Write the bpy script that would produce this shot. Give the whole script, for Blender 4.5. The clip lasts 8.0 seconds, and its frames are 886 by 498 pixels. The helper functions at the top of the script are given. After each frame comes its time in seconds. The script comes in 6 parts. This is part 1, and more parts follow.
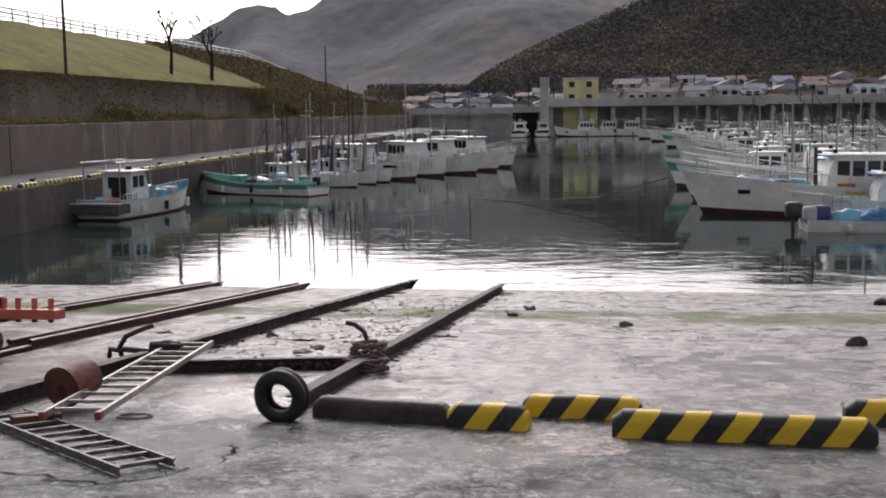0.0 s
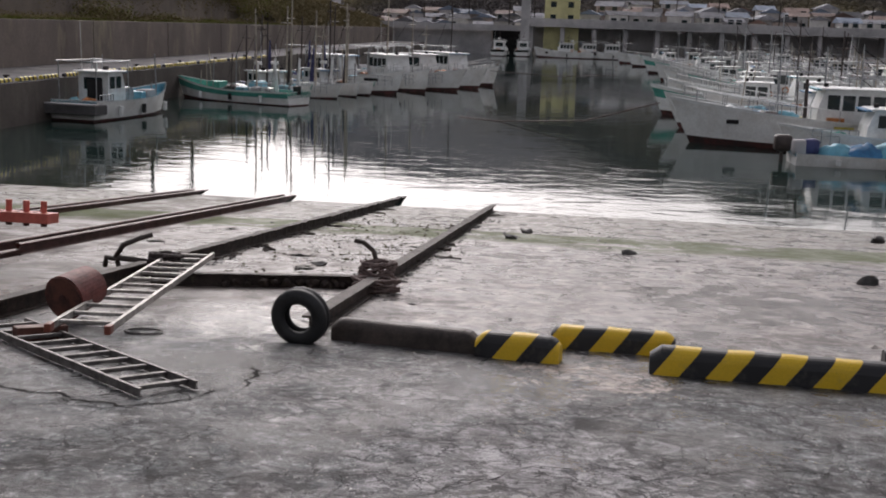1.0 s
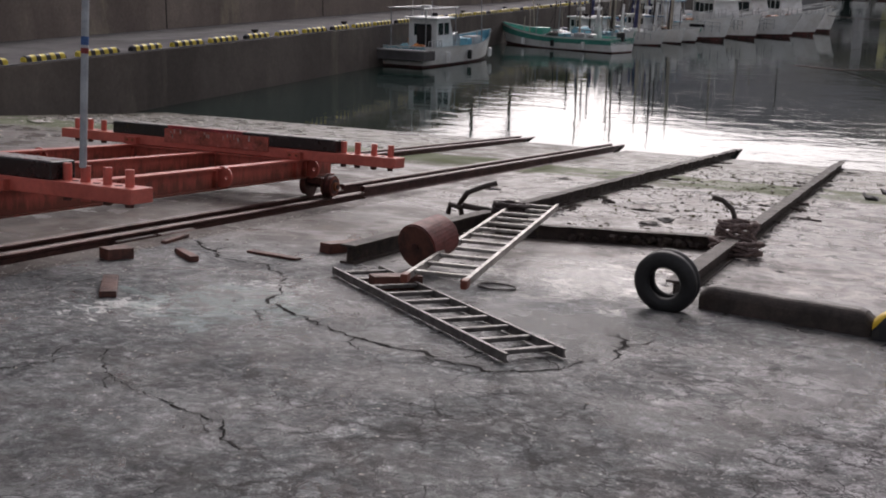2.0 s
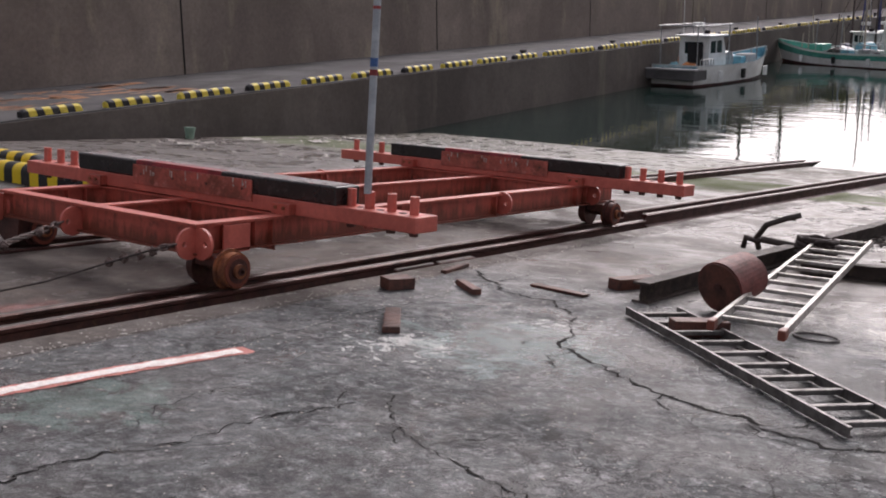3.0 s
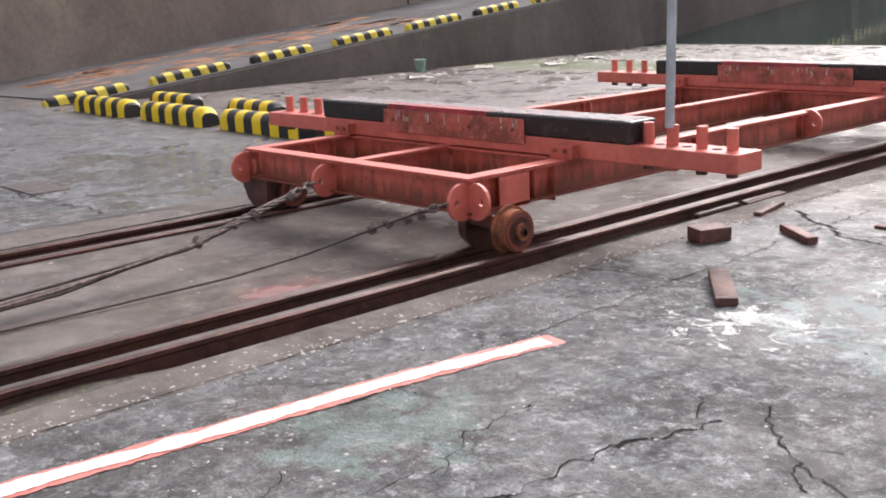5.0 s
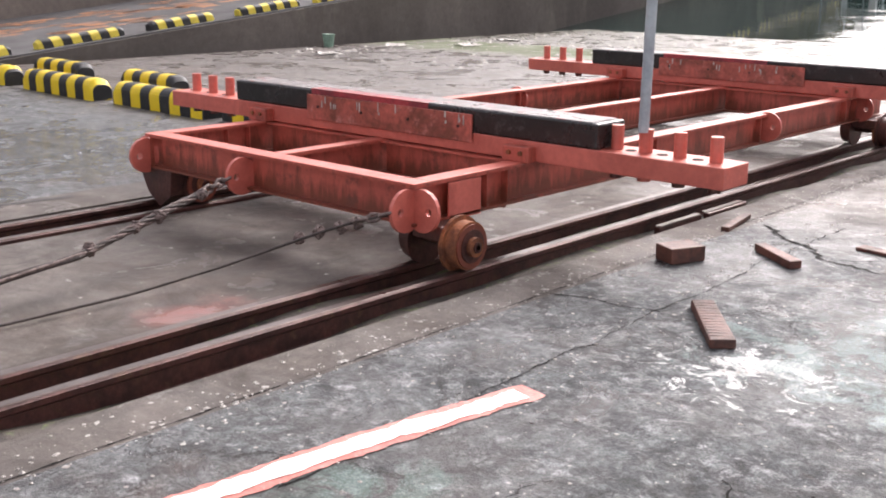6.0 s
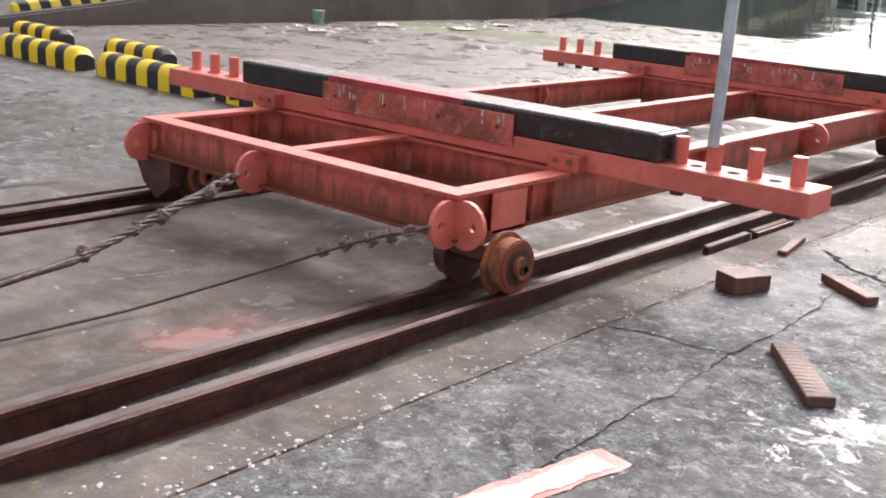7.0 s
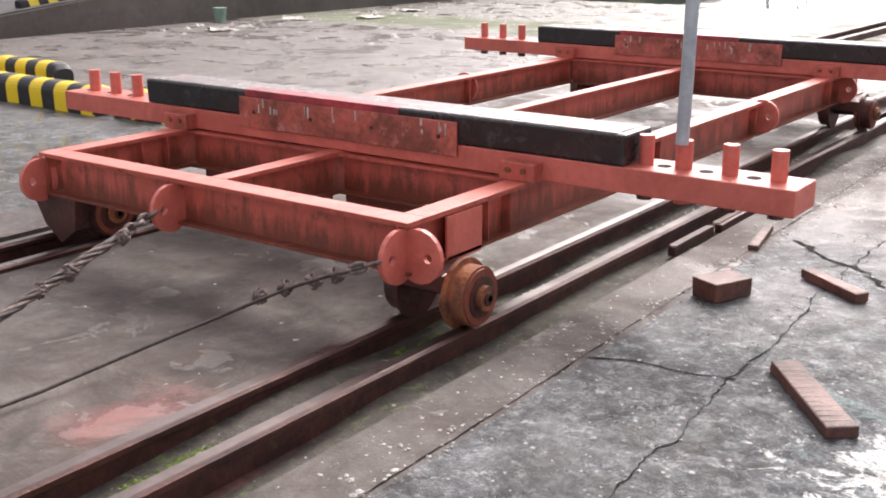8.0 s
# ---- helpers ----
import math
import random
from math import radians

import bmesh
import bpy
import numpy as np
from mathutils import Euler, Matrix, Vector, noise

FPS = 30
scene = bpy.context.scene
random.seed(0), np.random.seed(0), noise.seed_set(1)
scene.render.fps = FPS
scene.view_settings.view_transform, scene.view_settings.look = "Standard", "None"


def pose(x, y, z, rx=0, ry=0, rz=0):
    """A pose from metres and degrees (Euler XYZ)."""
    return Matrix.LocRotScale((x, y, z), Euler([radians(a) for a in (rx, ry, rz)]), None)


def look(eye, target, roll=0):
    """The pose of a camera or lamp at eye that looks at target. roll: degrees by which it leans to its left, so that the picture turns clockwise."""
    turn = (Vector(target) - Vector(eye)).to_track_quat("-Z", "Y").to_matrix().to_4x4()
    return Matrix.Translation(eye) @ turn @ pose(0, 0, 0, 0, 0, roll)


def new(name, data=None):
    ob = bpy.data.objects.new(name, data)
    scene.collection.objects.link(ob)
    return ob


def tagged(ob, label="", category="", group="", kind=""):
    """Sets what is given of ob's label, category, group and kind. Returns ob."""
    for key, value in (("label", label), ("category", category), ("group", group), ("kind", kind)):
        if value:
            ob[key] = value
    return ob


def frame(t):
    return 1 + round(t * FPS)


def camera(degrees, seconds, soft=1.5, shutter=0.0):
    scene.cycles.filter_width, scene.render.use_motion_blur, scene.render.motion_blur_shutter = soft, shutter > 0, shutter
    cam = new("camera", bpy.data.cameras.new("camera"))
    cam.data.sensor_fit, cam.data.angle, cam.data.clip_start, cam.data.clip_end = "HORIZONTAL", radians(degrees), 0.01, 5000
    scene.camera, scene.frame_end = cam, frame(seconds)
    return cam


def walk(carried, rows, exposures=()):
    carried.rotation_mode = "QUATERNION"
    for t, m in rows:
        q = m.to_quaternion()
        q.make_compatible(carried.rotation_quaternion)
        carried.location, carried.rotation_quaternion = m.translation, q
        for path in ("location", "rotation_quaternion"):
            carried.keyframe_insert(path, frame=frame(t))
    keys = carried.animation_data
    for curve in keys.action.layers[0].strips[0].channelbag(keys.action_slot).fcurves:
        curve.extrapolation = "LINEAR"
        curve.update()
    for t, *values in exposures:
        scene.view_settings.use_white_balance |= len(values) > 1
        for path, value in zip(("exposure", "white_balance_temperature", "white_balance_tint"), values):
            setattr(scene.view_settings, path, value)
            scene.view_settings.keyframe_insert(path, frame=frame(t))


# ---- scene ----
cam = camera(44.2, 8.0, soft=1.9)
RAMP = pose(0, 0, 0, -5.7, 0, 0)   # the slipway's slope; its own plane is z = 0 in its frame
ROWS = [
    (0.0, (0.948, -0.449, 1.594), (0.646, 1.528, 1.541), 0.1),
    (0.5, (0.719, -0.286, 1.580), (0.470, 1.697, 1.488), 1.3),
    (1.0, (0.406, -0.059, 1.587), (0.166, 1.917, 1.384), 2.7),
    (1.5, (0.102, 0.258, 1.565), (-0.448, 2.165, 1.317), 2.4),
    (1.7, (0.010, 0.361, 1.556), (-0.637, 2.230, 1.262), 2.6),
    (2.8, (-0.706, 0.904, 1.510), (-1.791, 2.555, 1.201), 3.6),
    (3.0, (-0.745, 0.967, 1.530), (-1.915, 2.558, 1.216), 2.9),
    (3.5, (-0.944, 1.091, 1.515), (-2.216, 2.584, 1.122), 3.2),
    (4.0, (-1.486, 1.316, 1.445), (-2.820, 2.758, 1.070), 4.0),
    (4.5, (-1.638, 1.425, 1.487), (-3.089, 2.749, 1.116), -1.5),
    (5.0, (-1.938, 1.625, 1.497), (-3.388, 2.924, 1.038), -2.4),
    (5.2, (-2.112, 1.709, 1.503), (-3.518, 3.041, 1.004), -2.3),
    (6.3, (-2.966, 2.169, 1.491), (-4.261, 3.607, 0.987), 0.7),
    (6.5, (-3.102, 2.231, 1.490), (-4.409, 3.648, 0.956), 0.3),
    (7.0, (-3.442, 2.306, 1.488), (-4.692, 3.772, 0.951), 3.5),
    (7.5, (-3.718, 2.460, 1.502), (-4.921, 3.933, 0.882), 1.4),
    (8.0, (-3.903, 2.657, 1.530), (-5.033, 4.208, 0.966), 0.0),
]
EXPOSURES = [(0.0, 0.02, 6500, 17), (0.5, -0.12, 6500, 17), (1.0, -0.18, 6500, 17), (1.7, -0.32, 6500, 18), (3.0, 0.1, 6500, 20), (3.5, 0.45, 6500, 19), (4.5, 1.05, 6500, 17), (8.0, 1.27, 6600, 17)]
walk(cam, [(t, RAMP @ look(e, g, r)) for t, e, g, r in ROWS], EXPOSURES)

# ---- world and light: bright overcast ----
world = bpy.data.worlds.new("world")
scene.world = world
world.use_nodes = True
wt = world.node_tree
wt.nodes.clear()
w_out = wt.nodes.new("ShaderNodeOutputWorld")
w_bg = wt.nodes.new("ShaderNodeBackground")
w_sky = wt.nodes.new("ShaderNodeTexSky")
w_sky.sky_type = "NISHITA"
w_sky.sun_disc = False
w_sky.sun_elevation, w_sky.sun_rotation = radians(34), radians(-12)
w_sky.dust_density, w_sky.ozone_density = 4.0, 0.6
w_hs = wt.nodes.new("ShaderNodeHueSaturation")
w_hs.inputs["Saturation"].default_value = 0.22
wt.links.new(w_sky.outputs[0], w_hs.inputs["Color"])
wt.links.new(w_hs.outputs[0], w_bg.inputs["Color"])
w_bg.inputs["Strength"].default_value = 0.15
wt.links.new(w_bg.outputs[0], w_out.inputs["Surface"])
sun = new("sun", bpy.data.lights.new("sun", "SUN"))
sun.data.energy, sun.data.angle, sun.data.color = 0.7, radians(35), (1.0, 0.97, 0.93)
sun.matrix_world = look((-6, 23, 19), (0, 0, 0))

# ---- materials ----


def nodes_of(name):
    m = bpy.data.materials.new(name)
    m.use_nodes = True
    t = m.node_tree
    return m, t, t.nodes["Principled BSDF"]


def tex_coord(t, what="Object", scale=(1, 1, 1), loc=(0, 0, 0)):
    c = t.nodes.new("ShaderNodeTexCoord")
    mp = t.nodes.new("ShaderNodeMapping")
    mp.inputs["Scale"].default_value = scale
    mp.inputs["Location"].default_value = loc
    t.links.new(c.outputs[what], mp.inputs["Vector"])
    return mp.outputs[0]


def noise_tex(t, vec, scale, detail=5, rough=0.6, dist=0.0):
    n = t.nodes.new("ShaderNodeTexNoise")
    n.inputs["Scale"].default_value, n.inputs["Detail"].default_value = scale, detail
    n.inputs["Roughness"].default_value, n.inputs["Distortion"].default_value = rough, dist
    t.links.new(vec, n.inputs["Vector"])
    return n.outputs["Fac"]


def ramp_of(t, fac, stops):
    r = t.nodes.new("ShaderNodeValToRGB")
    el = r.color_ramp.elements
    while len(el) < len(stops):
        el.new(0.5)
    for e, (p, c) in zip(el, stops):
        e.position = p
        e.color = (*c, 1) if not isinstance(c, (int, float)) else (c, c, c, 1)
    t.links.new(fac, r.inputs[0])
    return r.outputs[0]


def mixc(t, fac, a, b, mode="MIX"):
    n = t.nodes.new("ShaderNodeMix")
    n.data_type, n.blend_type = "RGBA", mode
    for sock, v in ((n.inputs["Factor"], fac), (n.inputs["A"], a), (n.inputs["B"], b)):
        if isinstance(v, (int, float)):
            sock.default_value = v
        elif isinstance(v, tuple):
            sock.default_value = (*v, 1)
        else:
            t.links.new(v, sock)
    return n.outputs["Result"]


def mathn(t, op, a, b=0.0, c=0.0, clamp=False):
    n = t.nodes.new("ShaderNodeMath")
    n.operation, n.use_clamp = op, clamp
    for i, v in enumerate((a, b, c)):
        if isinstance(v, (int, float)):
            n.inputs[i].default_value = v
        else:
            t.links.new(v, n.inputs[i])
    return n.outputs[0]


def bump(t, b, height, strength=0.4, dist=0.02):
    n = t.nodes.new("ShaderNodeBump")
    n.inputs["Strength"].default_value, n.inputs["Distance"].default_value = strength, dist
    t.links.new(height, n.inputs["Height"])
    t.links.new(n.outputs[0], b.inputs["Normal"])


def worn(name, base, dark, scale=6.0, rough=0.6, metal=0.0, bumps=0.3, light=None, where="Object", amount=0.5, vary=0.0, grain=0.4):
    """A surface with large stains, fine grain and relief."""
    m, t, b = nodes_of(name)
    v = tex_coord(t, where)
    big = noise_tex(t, v, scale, 6, 0.65, 0.4)
    fine = noise_tex(t, v, scale * 9, 4, 0.6)
    col = mixc(t, ramp_of(t, big, [(0.5 - amount * 0.2, 0.0), (0.5 + amount * 0.24, 1.0)]), base, dark)
    if light:
        col = mixc(t, ramp_of(t, noise_tex(t, v, scale * 2.3, 5, 0.7), [(0.56, 0.0), (0.64, 1.0)]), col, light)
    col = mixc(t, grain, col, ramp_of(t, fine, [(0.4, 0.45), (0.6, 1.2)]), "MULTIPLY")
    if vary:
        oi = t.nodes.new("ShaderNodeObjectInfo")
        hs = t.nodes.new("ShaderNodeHueSaturation")
        t.links.new(mathn(t, "MULTIPLY_ADD", oi.outputs["Random"], vary, 1 - vary / 2), hs.inputs["Value"])
        t.links.new(col, hs.inputs["Color"])
        col = hs.outputs[0]
    t.links.new(col, b.inputs["Base Color"])
    t.links.new(mathn(t, "MULTIPLY_ADD", big, 0.35, rough - 0.17, True), b.inputs["Roughness"])
    b.inputs["Metallic"].default_value = metal
    if rough >= 0.8:
        b.inputs["Specular IOR Level"].default_value = 0.12
    if bumps:
        bump(t, b, mixc(t, 0.5, big, fine), bumps, 0.01)
    return m


def streaked(name, base, dark, pale, rough=0.75):
    """Concrete wall with water streaks that run down it."""
    m, t, b = nodes_of(name)
    v = tex_coord(t, "Object", (1, 1, 1))
    vs = tex_coord(t, "Object", (0.30, 0.30, 0.14))
    big = noise_tex(t, v, 0.5, 6, 0.7, 0.8)
    st = noise_tex(t, vs, 1.1, 5, 0.55, 0.3)
    fine = noise_tex(t, v, 9, 5, 0.7)
    col = mixc(t, ramp_of(t, st, [(0.34, 0.0), (0.66, 1.0)]), dark, base)
    col = mixc(t, ramp_of(t, big, [(0.42, 0.0), (0.72, 0.8)]), col, dark)
    pv = noise_tex(t, tex_coord(t, "Object", (0.55, 0.55, 0.16), (7, 3, 1)), 1.1, 6, 0.65, 0.3)
    col = mixc(t, ramp_of(t, pv, [(0.56, 0.0), (0.74, 0.75)]), col, pale)
    col = mixc(t, 0.4, col, ramp_of(t, fine, [(0.3, 0.5), (0.7, 1.2)]), "MULTIPLY")
    t.links.new(col, b.inputs["Base Color"])
    b.inputs["Roughness"].default_value = rough
    b.inputs["Specular IOR Level"].default_value = 0.2
    bump(t, b, fine, 0.35, 0.02)
    return m


def striped(name, period, slant, phase=0.0, yellow=(0.72, 0.46, 0.012), black=(0.012, 0.012, 0.014), chip=0.5):
    """Yellow and black bars painted along a kerb's own x axis."""
    m, t, b = nodes_of(name)
    c = t.nodes.new("ShaderNodeTexCoord")
    s = t.nodes.new("ShaderNodeSeparateXYZ")
    t.links.new(c.outputs["Object"], s.inputs[0])
    k = mathn(t, "MULTIPLY_ADD", s.outputs["Z"], slant, s.outputs["X"])
    k = mathn(t, "FRACT", mathn(t, "MULTIPLY_ADD", k, 1 / period, 40.0 + phase))
    bar = mathn(t, "GREATER_THAN", k, 0.5)
    v = tex_coord(t, "Object")
    wear = noise_tex(t, v, 7, 6, 0.7)
    fine = noise_tex(t, v, 60, 3, 0.6)
    col = mixc(t, bar, black, yellow)
    col = mixc(t, ramp_of(t, wear, [(0.56, 0.0), (0.8, chip)]), col, (0.16, 0.14, 0.11))
    col = mixc(t, 0.3, col, ramp_of(t, fine, [(0.3, 0.6), (0.7, 1.1)]), "MULTIPLY")
    t.links.new(col, b.inputs["Base Color"])
    b.inputs["Roughness"].default_value = 0.5
    bump(t, b, wear, 0.25, 0.01)
    return m


def plain(name, col, rough=0.5, metal=0.0, **kw):
    return worn(name, col, tuple(x * 0.62 for x in col), kw.pop("scale", 4.0), rough, metal, kw.pop("bumps", 0.15), **kw)


def red_paint():
    """Red oxide paint on the cradle, with rust creeping up from its lower edges and runs below the bolts."""
    m, t, b = nodes_of("red_oxide_paint")
    v = tex_coord(t, "Object")
    big = noise_tex(t, v, 2.2, 6, 0.65, 0.4)
    fine = noise_tex(t, v, 45, 4, 0.6)
    runs = noise_tex(t, tex_coord(t, "Object", (9, 9, 1.2)), 1.6, 6, 0.7, 0.3)
    sep = t.nodes.new("ShaderNodeSeparateXYZ")
    t.links.new(v, sep.inputs[0])
    low = mathn(t, "MULTIPLY_ADD", sep.outputs["Z"], -9.0, 3.5, True)
    col = mixc(t, ramp_of(t, big, [(0.42, 0.0), (0.6, 1.0)]), (0.52, 0.108, 0.076), (0.40, 0.078, 0.054))
    col = mixc(t, ramp_of(t, mathn(t, "MULTIPLY_ADD", low, 0.26, runs), [(0.50, 0.0), (0.72, 0.9)]), col, (0.15, 0.040, 0.022))
    col = mixc(t, ramp_of(t, noise_tex(t, v, 7, 6, 0.75), [(0.56, 0.0), (0.64, 0.6)]), col, (0.12, 0.04, 0.028))
    col = mixc(t, 0.15, col, ramp_of(t, fine, [(0.4, 0.5), (0.6, 1.2)]), "MULTIPLY")
    t.links.new(col, b.inputs["Base Color"])
    t.links.new(mathn(t, "MULTIPLY_ADD", big, 0.4, 0.25), b.inputs["Roughness"])
    bump(t, b, mixc(t, 0.5, big, fine), 0.2, 0.008)
    return m


def ground_material():
    m, t, b = nodes_of("wet_ground")
    c = t.nodes.new("ShaderNodeTexCoord")
    v = c.outputs["Object"]
    sep = t.nodes.new("ShaderNodeSeparateXYZ")
    t.links.new(v, sep.inputs[0])
    X, Y = sep.outputs["X"], sep.outputs["Y"]
    big = noise_tex(t, v, 0.5, 6, 0.62, 0.5)
    mid = noise_tex(t, v, 2.6, 7, 0.72, 0.6)
    grain = noise_tex(t, v, 78, 4, 0.85)
    pebble = t.nodes.new("ShaderNodeTexVoronoi")
    pebble.inputs["Scale"].default_value = 75
    t.links.new(v, pebble.inputs["Vector"])
    # dark asphalt over the upper yard, paler concrete on the strip beside the rails and on the lower slip
    rough_n = noise_tex(t, v, 9.0, 8, 0.8, 0.3)
    asphalt = mixc(t, ramp_of(t, mid, [(0.42, 0.0), (0.58, 1.0)]), (0.033, 0.035, 0.037), (0.094, 0.102, 0.104))
    asphalt = mixc(t, ramp_of(t, rough_n, [(0.47, 0.0), (0.60, 0.75)]), asphalt, (0.165, 0.170, 0.171))
    asphalt = mixc(t, ramp_of(t, noise_tex(t, v, 5.0, 8, 0.8, 0.8), [(0.38, 0.8), (0.48, 0.0)]), asphalt, (0.022, 0.020, 0.022))
    scab = noise_tex(t, v, 6.5, 9, 0.82, 0.5)
    asphalt = mixc(t, ramp_of(t, scab, [(0.535, 0.0), (0.60, 0.85)]), asphalt, (0.215, 0.213, 0.216))
    asphalt = mixc(t, ramp_of(t, noise_tex(t, v, 14, 8, 0.85, 0.6), [(0.40, 0.7), (0.46, 0.0)]), asphalt, (0.020, 0.018, 0.020))
    mott = noise_tex(t, v, 15.0, 9, 0.8, 0.3)
    asphalt = mixc(t, 0.65, asphalt, ramp_of(t, mott, [(0.40, 0.55), (0.50, 1.2), (0.60, 2.5)]), "MULTIPLY")
    concrete = mixc(t, ramp_of(t, mid, [(0.40, 0.0), (0.62, 1.0)]), (0.084, 0.069, 0.060), (0.150, 0.128, 0.114))
    # slip paler to the right: pale concrete plus sky sheen painted in
    sheen_concrete = mixc(t, ramp_of(t, mid, [(0.42, 0.0), (0.56, 1.0)]), (0.160, 0.142, 0.134), (0.350, 0.316, 0.298))
    sheen_side = mathn(t, "MULTIPLY_ADD", X, 0.45, mathn(t, "MULTIPLY_ADD", big, 1.2, 1.0), True)
    concrete = mixc(t, sheen_side, concrete, sheen_concrete)
    edge = mathn(t, "MULTIPLY_ADD", mid, 0.9, mathn(t, "ADD", Y, -0.45))
    low = mathn(t, "MULTIPLY_ADD", edge, 0.9, -7.0, True)
    near_rail = mathn(t, "LESS_THAN", X, -5.68)
    left_yard = mathn(t, "GREATER_THAN", X, -9.4)
    strip = mathn(t, "MULTIPLY", near_rail, left_yard)
    slip = mathn(t, "MAXIMUM", low, strip)
    col = mixc(t, slip, asphalt, concrete)
    # a net of fine cracks in the old asphalt
    vor = t.nodes.new("ShaderNodeTexVoronoi")
    vor.feature = "DISTANCE_TO_EDGE"
    vor.inputs["Scale"].default_value = 1.15
    wob = t.nodes.new("ShaderNodeVectorMath")
    wob.operation = "MULTIPLY_ADD"
    nz = t.nodes.new("ShaderNodeTexNoise")
    nz.inputs["Scale"].default_value, nz.inputs["Detail"].default_value, nz.inputs["Roughness"].default_value = 2.2, 8, 0.7
    t.links.new(v, nz.inputs["Vector"])
    t.links.new(nz.outputs["Color"], wob.inputs[0])
    wob.inputs[1].default_value = (0.7, 0.7, 0)
    t.links.new(v, wob.inputs[2])
    t.links.new(wob.outputs[0], vor.inputs["Vector"])
    thin = mathn(t, "LESS_THAN", vor.outputs["Distance"], mathn(t, "MULTIPLY_ADD", rough_n, 0.03, -0.0055))
    thin = mathn(t, "MULTIPLY", thin, ramp_of(t, noise_tex(t, v, 0.8, 4, 0.6), [(0.42, 0.0), (0.55, 0.9)]))
    thin = mathn(t, "MULTIPLY", thin, mathn(t, "SUBTRACT", 1.0, slip))
    col = mixc(t, thin, col, (0.014, 0.012, 0.012))
    # pale scuffed and rust-tinted blotches
    col = mixc(t, ramp_of(t, big, [(0.45, 0.0), (0.75, 0.4)]), col, (0.15, 0.138, 0.134))
    rust = noise_tex(t, v, 0.9, 5, 0.7, 0.8)
    col = mixc(t, ramp_of(t, rust, [(0.55, 0.0), (0.75, 0.32)]), col, (0.15, 0.085, 0.06))

    def blot(px, py, rad, colour, amount, thin=0.52, sc=4.0, soft=0.07):
        nonlocal col
        d = t.nodes.new("ShaderNodeVectorMath")
        d.operation = "DISTANCE"
        t.links.new(v, d.inputs[0])
        d.inputs[1].default_value = (px, py, 0)
        near = mathn(t, "MULTIPLY_ADD", d.outputs["Value"], -1.0 / rad, 1.0, True)
        n = noise_tex(t, v, sc, 8, 0.78, 1.0)
        k = mathn(t, "MULTIPLY_ADD", near, 0.32, n)
        f = ramp_of(t, k, [(thin + 0.13, 0.0), (thin + 0.13 + soft, amount)])
        f = mathn(t, "MULTIPLY", f, ramp_of(t, near, [(0.0, 0.0), (0.15, 1.0)]))
        col = mixc(t, f, col, colour)

    # a close net of broken asphalt where the yard is oldest
    v2 = t.nodes.new("ShaderNodeTexVoronoi")
    v2.feature = "DISTANCE_TO_EDGE"
    v2.inputs["Scale"].default_value = 3.4
    t.links.new(wob.outputs[0], v2.inputs["Vector"])
    net = mathn(t, "LESS_THAN", v2.outputs["Distance"], mathn(t, "MULTIPLY_ADD", rough_n, 0.12, -0.034))
    old = ramp_of(t, mathn(t, "MULTIPLY_ADD", X, 0.10, mathn(t, "MULTIPLY", noise_tex(t, v, 0.7, 4, 0.6), 1.2)), [(0.20, 0.0), (0.42, 0.95)])
    net = mathn(t, "MULTIPLY", mathn(t, "MULTIPLY", net, old), mathn(t, "SUBTRACT", 1.0, slip))
    white = (0.62, 0.62, 0.60)
    blot(-4.5, 5.75, 0.75, white, 0.9, 0.60, 6.0, 0.025)
    blot(-4.0, 6.7, 0.9, white, 0.75, 0.59, 6.0, 0.03)
    # next two: sky reflections on wet ground, painted teal and pale
    blot(-4.15, 6.2, 1.0, (0.26, 0.34, 0.33), 0.6, 0.5, 2.0)
    blot(-2.3, 8.6, 1.5, (0.66, 0.64, 0.60), 0.8, 0.5, 1.6)
    blot(0.6, 7.4, 1.3, (0.6, 0.5, 0.44), 0.7, 0.56, 2.4)
    blot(-0.6, 6.4, 2.0, (0.36, 0.34, 0.34), 0.6, 0.57, 4.0)
    blot(0.2, 5.2, 2.6, (0.27, 0.25, 0.26), 0.5, 0.58, 5.0)
    blot(0.6, 4.6, 3.4, (0.026, 0.022, 0.026), 0.7, 0.63, 4.5)
    blot(0.3, 5.0, 2.6, (0.36, 0.345, 0.355), 0.8, 0.62, 9.0, 0.03)
    blot(-0.6, 3.6, 2.2, (0.30, 0.29, 0.30), 0.7, 0.64, 12.0, 0.03)
    blot(-2.6, 4.6, 2.2, (0.36, 0.35, 0.36), 0.5, 0.67, 9.0, 0.05)
    blot(1.5, 9.0, 3.0, (0.040, 0.032, 0.030), 0.7, 0.62, 3.0)
    blot(-6.9, 12.0, 4.0, (0.045, 0.034, 0.030), 0.7, 0.56, 2.0)
    blot(-2.05, 6.80, 0.62, (0.085, 0.088, 0.084), 0.9, 0.40, 1.6)
    blot(-6.66, 4.85, 0.24, (0.55, 0.15, 0.13), 0.4, 0.46, 2.2, 0.4)
    blot(-6.68, 4.6, 0.24, (0.55, 0.15, 0.13), 0.4, 0.46, 2.2, 0.4)
    blot(-4.8, 3.9, 0.6, (0.22, 0.34, 0.30), 0.35, 0.5, 3.0)
    patchy = noise_tex(t, v, 4.6, 8, 0.74, 0.7)
    col = mixc(t, mathn(t, "MULTIPLY_ADD", mathn(t, "MULTIPLY_ADD", X, 0.4, 1.6, True), 0.6, 0.25), col, ramp_of(t, patchy, [(0.40, 0.45), (0.50, 0.9), (0.60, 1.6)]), "MULTIPLY")
    col = mixc(t, net, col, (0.014, 0.012, 0.013))
